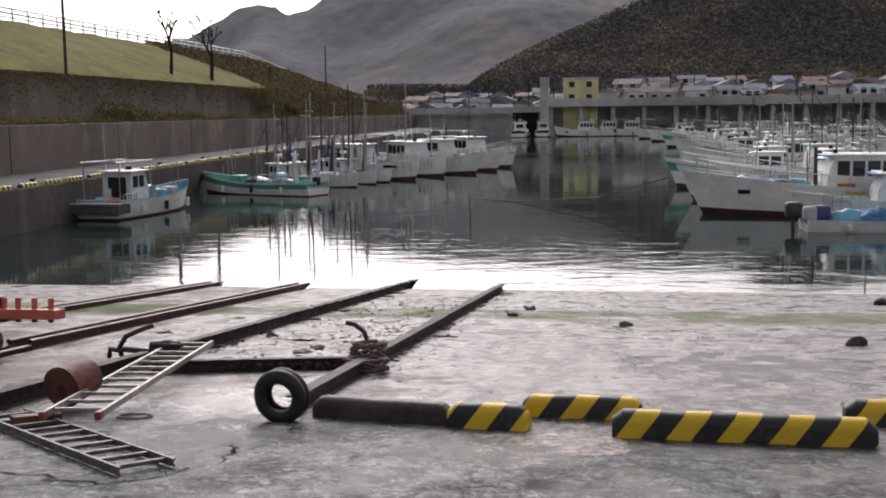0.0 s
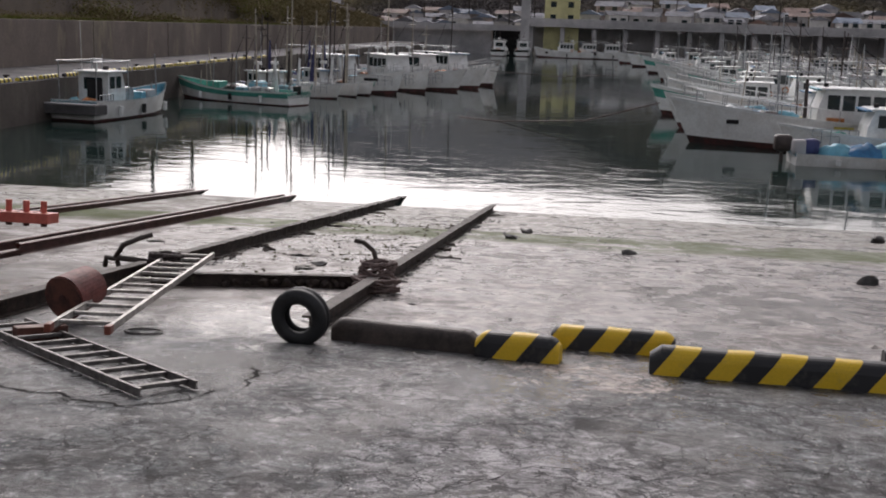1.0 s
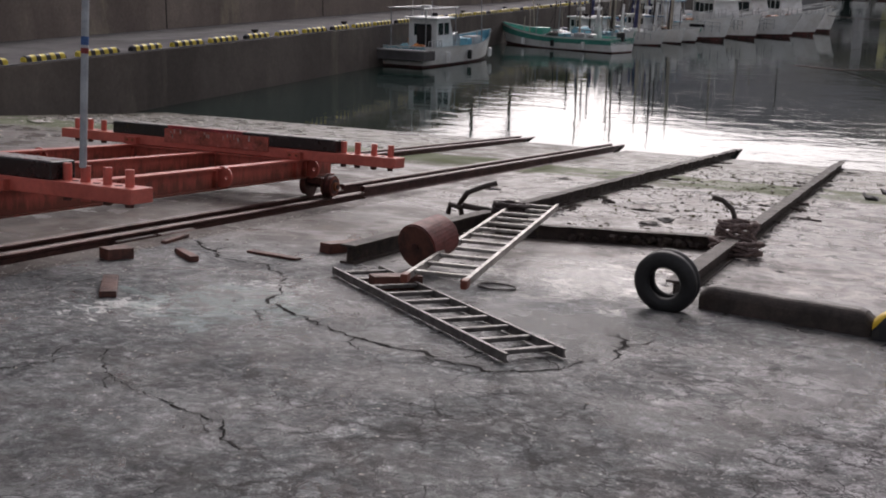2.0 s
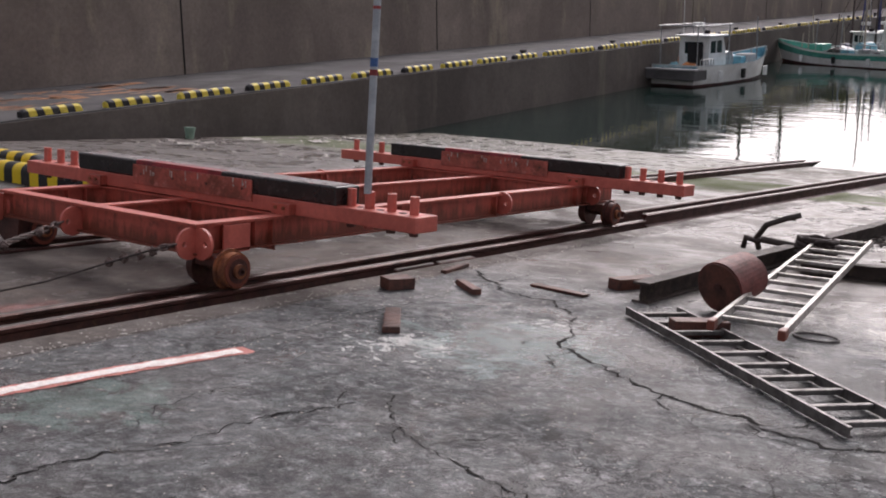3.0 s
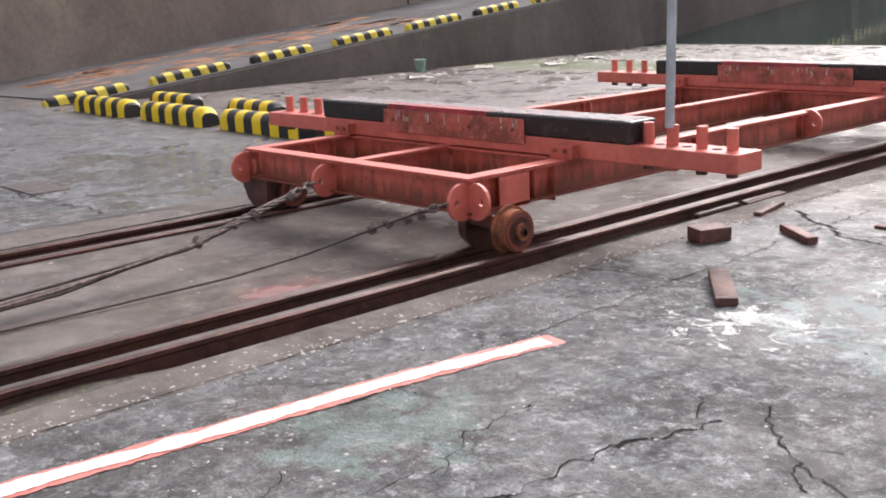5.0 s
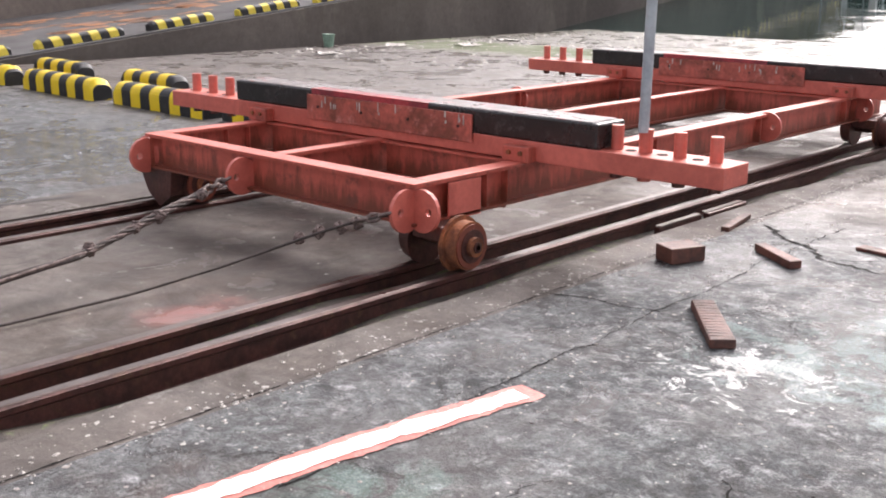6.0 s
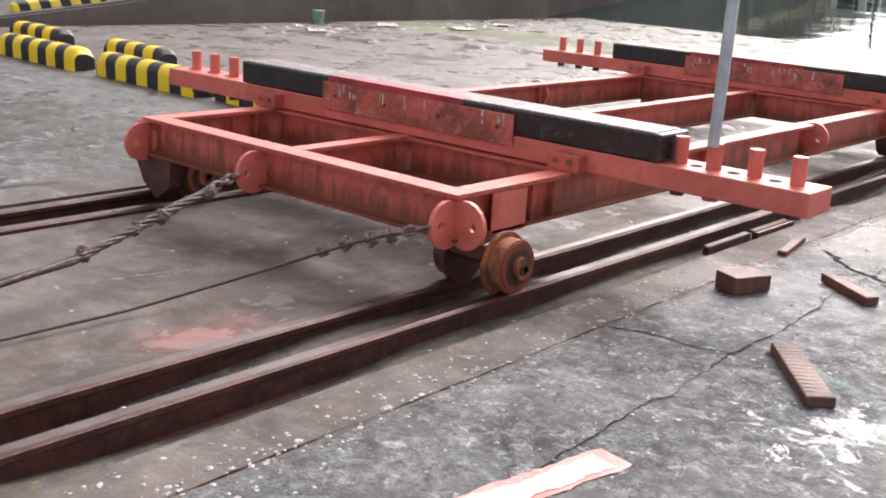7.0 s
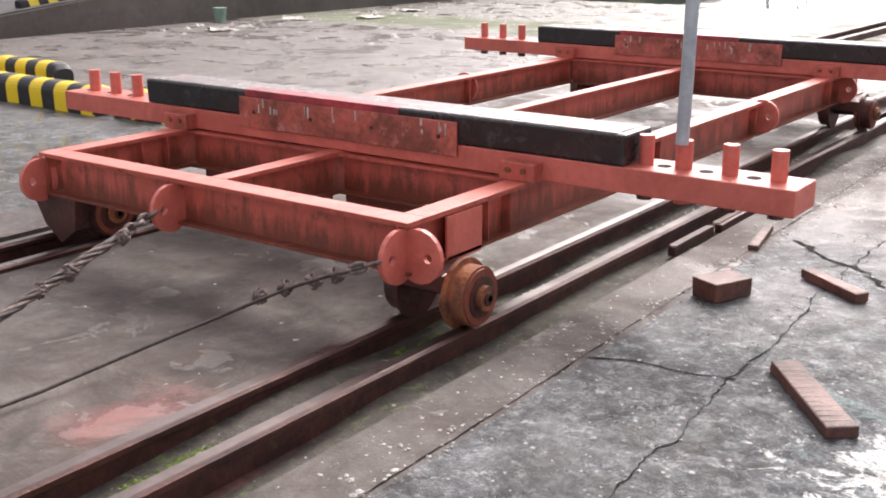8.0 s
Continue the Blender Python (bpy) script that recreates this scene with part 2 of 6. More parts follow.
    # green weed on the wet lower slip
    band = ramp_of(t, mathn(t, "MULTIPLY_ADD", Y, 0.05, mathn(t, "MULTIPLY", big, 0.1)), [(0.87, 0.0), (0.92, 0.9), (1.06, 0.9), (1.12, 0.2)])
    col = mixc(t, ramp_of(t, noise_tex(t, v, 1.7, 8, 0.78, 1.2), [(0.50, 0.0), (0.66, 0.7)]), col, (0.045, 0.038, 0.034))
    weed = mathn(t, "MULTIPLY", band, ramp_of(t, noise_tex(t, v, 0.7, 6, 0.7, 0.4), [(0.34, 0.0), (0.46, 1.0)]))
    col = mixc(t, weed, col, (0.085, 0.105, 0.038))
    # chips of shell and paint
    chips = t.nodes.new("ShaderNodeTexVoronoi")
    chips.inputs["Scale"].default_value = 16.0
    chips.inputs["Randomness"].default_value = 1.0
    t.links.new(v, chips.inputs["Vector"])
    dots = mathn(t, "LESS_THAN", chips.outputs["Distance"], mathn(t, "MULTIPLY_ADD", mid, 0.55, -0.20))
    col = mixc(t, mathn(t, "MULTIPLY", dots, mathn(t, "MULTIPLY_ADD", slip, -0.7, 0.7)), col, (0.5, 0.48, 0.45))
    col = mixc(t, mathn(t, "MULTIPLY_ADD", slip, -0.38, 0.62), col, ramp_of(t, grain, [(0.38, 0.3), (0.62, 1.5)]), "MULTIPLY")
    t.links.new(col, b.inputs["Base Color"])
    wet = mathn(t, "MULTIPLY", ramp_of(t, mathn(t, "MULTIPLY", Y, 0.04), [(0.2, 0.28), (0.70, 1.0)]), 1.15)
    dry = ramp_of(t, noise_tex(t, v, 1.3, 6, 0.7, 0.4), [(0.42, 0.52), (0.58, 0.88)])
    ro = mathn(t, "MULTIPLY_ADD", wet, -0.34, dry, True)
    for px, py, rad in ((-3.9, 6.6, 1.3), (-2.4, 8.7, 1.3), (-0.2, 6.9, 1.2), (-6.9, 3.4, 1.1), (-11.0, 6.5, 2.5), (-2.05, 6.8, 1.1), (0.9, 8.6, 1.6), (2.6, 11.5, 2.2)):
        d = t.nodes.new("ShaderNodeVectorMath")
        d.operation = "DISTANCE"
        t.links.new(v, d.inputs[0])
        d.inputs[1].default_value = (px, py, 0)
        near = mathn(t, "MULTIPLY_ADD", d.outputs["Value"], -1.0 / rad, 1.0, True)
        pud = ramp_of(t, mathn(t, "MULTIPLY_ADD", near, 0.3, noise_tex(t, v, 2.2, 5, 0.65, 0.5)), [(0.60, 0.0), (0.68, 0.45)])
        ro = mathn(t, "SUBTRACT", ro, pud, 0, True)
    ro = mathn(t, "MULTIPLY_ADD", weed, 0.45, mathn(t, "MAXIMUM", ro, 0.12))
    ro = mathn(t, "MULTIPLY_ADD", strip, 0.2, ro, True)
    t.links.new(ro, b.inputs["Roughness"])
    t.links.new(mathn(t, "MULTIPLY_ADD", slip, 0.05, 0.24), b.inputs["Specular IOR Level"])
    h = mixc(t, 0.4, mixc(t, 0.2, grain, pebble.outputs["Distance"]), mott)
    h = mathn(t, "MULTIPLY_ADD", net, -0.6, h)
    h = mathn(t, "MULTIPLY", h, mathn(t, "MULTIPLY_ADD", slip, -0.55, 1.0))
    bump(t, b, h, 0.6, 0.018)
    return m


def water_material():
    m, t, b = nodes_of("harbour_water")
    w1 = noise_tex(t, tex_coord(t, "Object", (0.55, 1.0, 1)), 1.5, 2, 0.5, 0.4)
    w2 = noise_tex(t, tex_coord(t, "Object", (0.7, 1.2, 1)), 5.0, 3, 0.5, 0.3)
    calm = ramp_of(t, noise_tex(t, tex_coord(t, "Object", (0.05, 0.09, 1)), 1.0, 3, 0.6, 0.5), [(0.38, 0.25), (0.62, 1.0)])
    col = mixc(t, noise_tex(t, tex_coord(t, "Object"), 0.03, 3), (0.012, 0.026, 0.024), (0.020, 0.036, 0.031))
    t.links.new(col, b.inputs["Base Color"])
    b.inputs["Roughness"].default_value = 0.03
    b.inputs["IOR"].default_value = 1.33
    bump(t, b, mathn(t, "MULTIPLY", mathn(t, "MULTIPLY_ADD", w2, 0.28, w1), calm), 0.30, 0.032)
    return m


def leaf_material(name, a, c, bscale=30.0):
    m, t, b = nodes_of(name)
    g = t.nodes.new("ShaderNodeNewGeometry")
    v = tex_coord(t, "Object")
    n = noise_tex(t, v, 0.02, 5, 0.6)
    col = mixc(t, g.outputs["Random Per Island"], a, c)
    col = mixc(t, 0.6, col, ramp_of(t, n, [(0.3, 0.6), (0.7, 1.3)]), "MULTIPLY")
    t.links.new(col, b.inputs["Base Color"])
    b.inputs["Roughness"].default_value = 0.9
    b.inputs["Specular IOR Level"].default_value = 0.1
    return m


def woods_material(name, dark, mid, warm, scale):
    """Tree crowns that differ one by one, in patches of evergreen and of bare brown wood."""
    m, t, b = nodes_of(name)
    g = t.nodes.new("ShaderNodeNewGeometry")
    v = tex_coord(t, "Object")
    patch = noise_tex(t, v, scale, 6, 0.6, 0.6)
    col = mixc(t, g.outputs["Random Per Island"], dark, mid)
    col = mixc(t, ramp_of(t, patch, [(0.47, 0.0), (0.62, 0.8)]), col, warm)
    col = mixc(t, 0.5, col, ramp_of(t, noise_tex(t, v, 0.16, 7, 0.7), [(0.35, 0.6), (0.65, 1.25)]), "MULTIPLY")
    t.links.new(col, b.inputs["Base Color"])
    b.inputs["Roughness"].default_value = 0.95
    b.inputs["Specular IOR Level"].default_value = 0.05
    return m


M = {}
M["ground"] = ground_material()
M["water"] = water_material()
M["red"] = red_paint()
M["red_light"] = worn("fresh_red_paint", (0.60, 0.145, 0.108), (0.45, 0.10, 0.072), 4.0, 0.42, 0.0, 0.2, grain=0.12)
M["rust"] = worn("rusty_orange_steel", (0.34, 0.115, 0.045), (0.13, 0.045, 0.025), 9.0, 0.7, 0.15, 0.4)
M["rail"] = worn("dark_rusty_rail", (0.105, 0.040, 0.033), (0.048, 0.020, 0.018), 5.0, 0.42, 0.3, 0.5, (0.10, 0.05, 0.032))
M["railtop"] = worn("worn_rail_head", (0.125, 0.094, 0.086), (0.070, 0.050, 0.044), 3.0, 0.32, 0.75, 0.1, grain=0.1)
M["seaweed_rail"] = worn("weedy_rail", (0.050, 0.030, 0.023), (0.022, 0.014, 0.011), 9.0, 0.7, 0.0, 0.8, (0.075, 0.06, 0.035))
M["timber"] = worn("black_tarred_timber", (0.022, 0.018, 0.018), (0.010, 0.009, 0.009), 6.0, 0.30, 0.0, 0.3, (0.05, 0.045, 0.045))
# grey paints the sky sheen on the black timber's top; red is smear
M["timber_top"] = worn("timber_top_painted_sheen", (0.34, 0.31, 0.31), (0.12, 0.10, 0.10), 4.0, 0.28, 0.0, 0.4, (0.40, 0.16, 0.16), "Object", 0.6)
M["flake"] = worn("flaking_red_paint", (0.50, 0.115, 0.085), (0.20, 0.055, 0.034), 3.5, 0.45, 0.0, 0.4, (0.50, 0.17, 0.14), "Object", 0.5)
M["timber_red"] = worn("red_smeared_timber", (0.42, 0.05, 0.06), (0.22, 0.03, 0.04), 6.0, 0.35, 0.0, 0.2)
M["drum_red"] = worn("faded_dark_red_wood", (0.20, 0.055, 0.045), (0.10, 0.032, 0.027), 7.0, 0.6, 0.0, 0.4)
M["wood_red"] = worn("red_brown_wood", (0.165, 0.058, 0.038), (0.075, 0.03, 0.022), 10.0, 0.6, 0.0, 0.4, vary=0.5)
M["grey_paint"] = worn("grey_painted_tube", (0.42, 0.455, 0.48), (0.31, 0.335, 0.36), 6.0, 0.45, 0.1, 0.1, grain=0.12)
M["band_red"] = plain("red_band", (0.35, 0.04, 0.04), 0.5)
M["band_blue"] = plain("blue_band", (0.06, 0.16, 0.42), 0.5)
M["alu"] = worn("dull_aluminium", (0.43, 0.41, 0.385), (0.24, 0.22, 0.20), 12.0, 0.45, 0.45, 0.15)
M["dark_alu"] = worn("dirty_grey_steel", (0.19, 0.175, 0.165), (0.09, 0.08, 0.075), 12.0, 0.5, 0.4, 0.2)
M["rubber"] = worn("black_rubber", (0.016, 0.016, 0.017), (0.009, 0.009, 0.009), 10.0, 0.55, 0.0, 0.4)
M["rope"] = worn("greasy_rope", (0.22, 0.155, 0.140), (0.085, 0.058, 0.052), 30.0, 0.7, 0.0, 0.6)
M["wire"] = worn("dark_wire_rope", (0.075, 0.055, 0.05), (0.04, 0.03, 0.028), 30.0, 0.6, 0.3, 0.5)
M["kerb_big"] = striped("kerb_stripes_wide", 0.36, -0.75)
M["kerb_mid"] = striped("kerb_stripes_mid", 0.378, 0.05, 0.75, (0.80, 0.56, 0.012), chip=0.3)
M["kerb_quay"] = striped("kerb_stripes_quay", 0.34, 0.3, 0.0, (0.74, 0.58, 0.07), chip=0.8)
M["kerb_bare"] = worn("bare_dark_concrete", (0.070, 0.050, 0.041), (0.030, 0.022, 0.018), 6.0, 0.55, 0.0, 0.5)
M["wall"] = streaked("stained_wall", (0.265, 0.220, 0.188), (0.150, 0.122, 0.108), (0.40, 0.355, 0.25))
M["quay_side"] = streaked("quay_face", (0.165, 0.142, 0.126), (0.090, 0.076, 0.068), (0.21, 0.185, 0.15))
M["quay_top"] = worn("quay_paving", (0.135, 0.130, 0.130), (0.080, 0.076, 0.076), 0.7, 0.85, 0.0, 0.35, None, "Object", 0.6, grain=0.12)
M["mark_orange"] = worn("orange_paint_mark", (0.42, 0.17, 0.06), (0.20, 0.13, 0.10), 3.0, 0.6, 0.0, 0.1, amount=0.3)
M["line_red"] = worn("salmon_line_paint", (0.62, 0.20, 0.165), (0.48, 0.14, 0.11), 9.0, 0.5, 0.0, 0.15)
M["line_white"] = worn("white_line_paint", (0.95, 0.90, 0.85), (0.86, 0.74, 0.68), 9.0, 0.45, 0.0, 0.15, amount=0.3)
M["crack"] = plain("crack_shadow_dirt", (0.016, 0.014, 0.013), 0.9)
M["dirt"] = worn("trench_dirt", (0.085, 0.068, 0.055), (0.04, 0.033, 0.028), 9.0, 0.75, 0.0, 0.9, (0.11, 0.14, 0.05))
M["shell"] = worn("pale_chips", (0.55, 0.52, 0.48), (0.35, 0.31, 0.28), 20.0, 0.7, vary=0.4)
M["stone"] = worn("dark_stones", (0.07, 0.064, 0.06), (0.035, 0.032, 0.03), 20.0, 0.6)
M["moss"] = worn("green_moss", (0.12, 0.17, 0.04), (0.07, 0.09, 0.03), 20.0, 0.9)
M["weed"] = worn("brown_green_weed", (0.075, 0.070, 0.030), (0.040, 0.032, 0.020), 5.0, 0.8)
M["bucket"] = plain("faded_green_plastic", (0.23, 0.35, 0.27), 0.5)
M["grass"] = worn("winter_grass", (0.160, 0.165, 0.024), (0.115, 0.105, 0.024), 0.3, 0.95, 0.0, 0.6, (0.13, 0.105, 0.035))
M["hill"] = worn("forest_floor", (0.10, 0.092, 0.088), (0.065, 0.060, 0.060), 0.02, 0.95, 0.0, 0.0)
# far woods greyed and lifted: distance haze painted into the base colour
M["woods_far"] = woods_material("far_woods_painted_haze", (0.185, 0.180, 0.196), (0.185, 0.180, 0.196), (0.250, 0.235, 0.212), 0.010)
M["woods_near"] = woods_material("near_woods", (0.070, 0.064, 0.070), (0.120, 0.106, 0.096), (0.250, 0.215, 0.120), 0.012)
M["brush"] = leaf_material("brush_leaves", (0.150, 0.128, 0.066), (0.27, 0.215, 0.125))
M["ledge_grass"] = leaf_material("ledge_grass", (0.085, 0.105, 0.022), (0.19, 0.20, 0.05))
M["bark"] = worn("dark_bark", (0.05, 0.042, 0.036), (0.025, 0.021, 0.018), 8.0, 0.9, 0.0, 0.5)
M["hull"] = worn("white_gelcoat", (0.90, 0.90, 0.88), (0.74, 0.72, 0.68), 1.2, 0.4, 0.0, 0.1, None, "Object", 0.6, 0.25, grain=0.12)
M["cabin"] = worn("white_cabin_paint", (0.84, 0.85, 0.84), (0.66, 0.66, 0.64), 1.6, 0.4, 0.0, 0.1, None, "Object", 0.5, 0.2, grain=0.12)
M["antifoul"] = worn("dark_bottom_paint", (0.10, 0.028, 0.024), (0.03, 0.018, 0.016), 2.0, 0.6, vary=0.8, grain=0.12)
M["teal"] = worn("teal_deck_paint", (0.10, 0.42, 0.33), (0.07, 0.27, 0.22), 2.0, 0.5, grain=0.12)
M["blue"] = worn("blue_paint", (0.05, 0.22, 0.42), (0.035, 0.13, 0.26), 2.0, 0.5, grain=0.12)
M["cyan"] = worn("pale_blue_paint", (0.18, 0.45, 0.56), (0.12, 0.30, 0.38), 2.0, 0.5, grain=0.12)
M["tarp"] = worn("purple_blue_tarp", (0.06, 0.065, 0.18), (0.03, 0.03, 0.09), 3.0, 0.6, grain=0.12)
M["yellow"] = plain("yellow_paint", (0.62, 0.50, 0.07), 0.5)
M["orange"] = plain("orange_floats", (0.60, 0.22, 0.06), 0.5)
M["mast"] = plain("pale_mast", (0.48, 0.42, 0.34), 0.5)
M["mast_dark"] = plain("dark_mast", (0.07, 0.05, 0.045), 0.5)
M["steel"] = plain("galvanised_steel", (0.42, 0.43, 0.44), 0.4, 0.6)
# concrete, grey roofs and house walls raised paler to paint distance haze
M["far_concrete"] = worn("far_concrete", (0.52, 0.50, 0.50), (0.36, 0.35, 0.35), 0.2, 0.8, grain=0.12)
# black fittings and joints, also the painted shade in openings
M["far_dark"] = plain("black_parts_and_shade", (0.035, 0.033, 0.034), 0.9, scale=0.3)
M["roof"] = worn("grey_tiles", (0.27, 0.27, 0.29), (0.17, 0.17, 0.18), 0.8, 0.8, vary=1.2, grain=0.12)
M["roof_blue"] = worn("blue_grey_sheet_roof", (0.20, 0.25, 0.33), (0.13, 0.16, 0.21), 0.8, 0.7, vary=0.8, grain=0.12)
M["roof_brown"] = worn("brown_sheet_roof", (0.20, 0.12, 0.095), (0.11, 0.07, 0.055), 0.8, 0.7, vary=0.8, grain=0.12)
M["house_white"] = worn("white_house_walls", (0.74, 0.73, 0.70), (0.52, 0.50, 0.47), 0.5, 0.7, vary=0.4, grain=0.12)
M["house_brown"] = worn("brown_house_walls", (0.38, 0.31, 0.27), (0.25, 0.20, 0.175), 0.5, 0.7, vary=0.7, grain=0.12)
M["house"] = worn("house_walls", (0.56, 0.54, 0.52), (0.38, 0.36, 0.34), 0.5, 0.7, vary=0.9, grain=0.12)
M["yellow_wall"] = worn("yellow_wall", (0.66, 0.62, 0.32), (0.50, 0.47, 0.24), 0.4, 0.7, grain=0.12)
gl, glt, glb = nodes_of("dark_window_glass")
glb.inputs["Base Color"].default_value = (0.02, 0.03, 0.032, 1)
glb.inputs["Roughness"].default_value = 0.06
M["glass"] = gl

# ---- mesh helpers ----


def part(name, bm, mat, parent=None, label="", smooth=False, m=None):
    """Link a bmesh as one mesh object, under a thing or a part."""
    me = bpy.data.meshes.new(name)
    bmesh.ops.recalc_face_normals(bm, faces=bm.faces)
    bm.to_mesh(me)
    bm.free()
    if isinstance(mat, (list, tuple)):
        for k in mat:
            me.materials.append(M[k])
    else:
        me.materials.append(M[mat])
    if smooth:
        for p in me.polygons:
            p.use_smooth = True
    ob = new(name, me)
    if parent is not None:
        ob.parent = parent
    if m is not None:
        ob.matrix_basis = m
    if label:
        tagged(ob, label)
    return ob


def thing(name, m, label, category, group="", kind=""):
    e = new(name)
    e.matrix_basis = m
    e.empty_display_size = 0.1
    return tagged(e, label, category, group, kind)


def box(bm, lo, hi, m=None, bevel=0.0):
    s = [(b - a) for a, b in zip(lo, hi)]
    c = [(a + b) / 2 for a, b in zip(lo, hi)]
    k = Matrix.Translation(c) @ Matrix.Diagonal((*s, 1))
    vs = bmesh.ops.create_cube(bm, size=1, matrix=(m @ k) if m else k)["verts"]
    if bevel:
        es = list({e for v in vs for e in v.link_edges})
        bmesh.ops.bevel(bm, geom=es, offset=bevel, segments=2, affect="EDGES", profile=0.5)
    return bm


def a_box(lo, hi, bevel=0.0):
    return box(bmesh.new(), lo, hi, None, bevel)


def rod(bm, p, q, r, seg=8, r2=None):
    p, q = Vector(p), Vector(q)
    d = q - p
    k = Matrix.Translation((p + q) / 2) @ d.to_track_quat("Z", "Y").to_matrix().to_4x4()
    bmesh.ops.create_cone(bm, cap_ends=True, segments=seg, radius1=r, radius2=r if r2 is None else r2, depth=d.length, matrix=k)
    return bm


def a_rod(p, q, r, seg=8, r2=None):
    return rod(bmesh.new(), p, q, r, seg, r2)


def tube(bm, pts, r, seg=6):
    """A round tube along a line of points."""
    pts = [Vector(p) for p in pts]
    rings = []
    for i, p in enumerate(pts):
        d = (pts[min(i + 1, len(pts) - 1)] - pts[max(i - 1, 0)]).normalized()
        u = d.cross(Vector((0, 0, 1)))
        u = u.normalized() if u.length > 1e-4 else Vector((1, 0, 0))
        w = d.cross(u)
        rings.append([bm.verts.new(p + r * (math.cos(a) * u + math.sin(a) * w)) for a in [2 * math.pi * k / seg for k in range(seg)]])
    for a, b in zip(rings, rings[1:]):
        for k in range(seg):
            bm.faces.new((a[k], a[(k + 1) % seg], b[(k + 1) % seg], b[k]))
    bm.faces.new(rings[0][::-1])
    bm.faces.new(rings[-1])
    return bm


def extrude_profile(prof, y0, y1, steps=1, axis="y"):
    """A closed outline in x, z swept along y (or an outline in y, z swept along x)."""
    bm = bmesh.new()
    rings = []
    for i in range(steps + 1):
        s = y0 + (y1 - y0) * i / steps
        rings.append([bm.verts.new((a, s, b) if axis == "y" else (s, a, b)) for a, b in prof])
    n = len(prof)
    for a, b in zip(rings, rings[1:]):
        for k in range(n):
            bm.faces.new((a[k], a[(k + 1) % n], b[(k + 1) % n], b[k]))
    bm.faces.new(rings[0][::-1])
    bm.faces.new(rings[-1])
    return bm


def i_outline(w, h, web=0.012, fl=0.014):
    a, c = w / 2, web / 2
    return [(-a, 0), (a, 0), (a, fl), (c, fl), (c, h - fl), (a, h - fl), (a, h), (-a, h), (-a, h - fl), (-c, h - fl), (-c, fl), (-a, fl)]


def jitter(bm, amount, scale, seed=0.0):
    for v in bm.verts:
        v.co += amount * noise.noise_vector(v.co * scale + Vector((seed, seed * 1.7, 0)))
    return bm


rng = random.Random(4)

# ---- the large structure ----
WATER = -2.42          # level of the harbour
QUAY_Z = -0.86
QUAY = pose(-18.55, 9.0, 0, 0, 0, 2.5)   # the quay's edge runs along its y axis
TRENCH = ((-8.93, -8.375), (-6.525, -5.97))


def sheet(rows):
    """Faces between rows of points of equal count."""
    bm = bmesh.new()
    vs = [[bm.verts.new(p) for p in r] for r in rows]
    for a, b in zip(vs, vs[1:]):
        for k in range(len(a) - 1):
            bm.faces.new((a[k], a[k + 1], b[k + 1], b[k]))
    return bm


# the yard and the slip: one sheet, with two sunk channels for the rails
outline = [(-70, 0), (-18.4, 0)]
for a, b in TRENCH:
    outline += [(a, 0), (a, -0.13), (b, -0.13), (b, 0)]
outline += [(2, 0), (12, 0), (90, 0)]
ys = [-60, -20, 0, 4, 9.0]
g1 = sheet([[(x, y, z) for x, z in outline] for y in ys])
vs2 = [[g1.verts.new((x, y, z)) for x, z in outline[1:]] for y in (9.0, 20, 30, 60)]
for a, b in zip(vs2, vs2[1:]):
    for k in range(len(a) - 1):
        g1.faces.new((a[k], a[k + 1], b[k + 1], b[k]))
bmesh.ops.remove_doubles(g1, verts=g1.verts, dist=0.0005)
ground = part("ground", g1, "ground", None, m=RAMP)
tagged(ground, "cracked grey asphalt and concrete slipway, wet towards the water", "ground", kind="structure")

w = part("water", sheet([[(x, y, 0) for x in (-400, 0, 400)] for y in (18, 120, 900)]), "water", m=pose(0, 0, WATER))
tagged(w, "calm dark green harbour water with small ripples", "water", kind="structure")
seabed = part("ground_far", sheet([[(x, y, 0) for x in (-2500, 0, 2500)] for y in (-2500, -61, 900, 2500)]), "hill", m=pose(0, 0, -6.5))
tagged(seabed, "dark low ground reaching to the horizon", "ground", kind="structure")

quay = part("quay", a_box((-5.3, 0, -8), (0, 190, QUAY_Z)), "quay_top", m=QUAY)
tagged(quay, "grey concrete quay with wet paving beside the harbour", "quay", kind="structure")
part("quay_face", a_box((-0.2, -0.4, -8), (0.06, 190, QUAY_Z - 0.03)), "quay_side", quay, "dark stained concrete quay face")

# two retaining walls, a planted step between them
wall_low = part("wall_lower", a_box((-6.1, -45, -3), (-5.2, 190, 1.30), 0.03), "wall", m=QUAY)
tagged(wall_low, "dark stained concrete retaining wall with pale lichen streaks", "wall", kind="structure")
for s in range(-36, 190, 12):
    part("joint", a_box((-5.215, s, -0.9), (-5.19, s + 0.05, 1.28)), "far_dark", wall_low)
wall_up = part("wall_upper", a_box((-9.0, -45, 0), (-8.0, 150, 3.9), 0.03), "wall", m=QUAY)
tagged(wall_up, "dark mossy upper retaining wall", "wall", kind="structure")
terrace = part("terrace", sheet([[(-6.0, s, 1.2), (-7.0, s, 1.36 + 0.1 * math.sin(s)), (-8.05, s, 1.5)] for s in range(-45, 191, 2)]), "grass", m=QUAY)
tagged(terrace, "narrow planted step with grass between two walls", "ground", kind="structure")
rows = []
for s in range(-45, 191, 3):
    taper = 1.0 if s < 128 else max(0.15, 1 - (s - 128) / 120)
    rows.append([(-8.0 - 13 * u, s, 3.75 * taper + (4.9 * taper) * (u ** 0.9) + 0.12 * noise.noise(Vector((u * 9, s * 0.3, 0)))) for u in [i / 12 for i in range(13)]] + [(-40, s, 9.0 * taper), (-120, s, 6)])
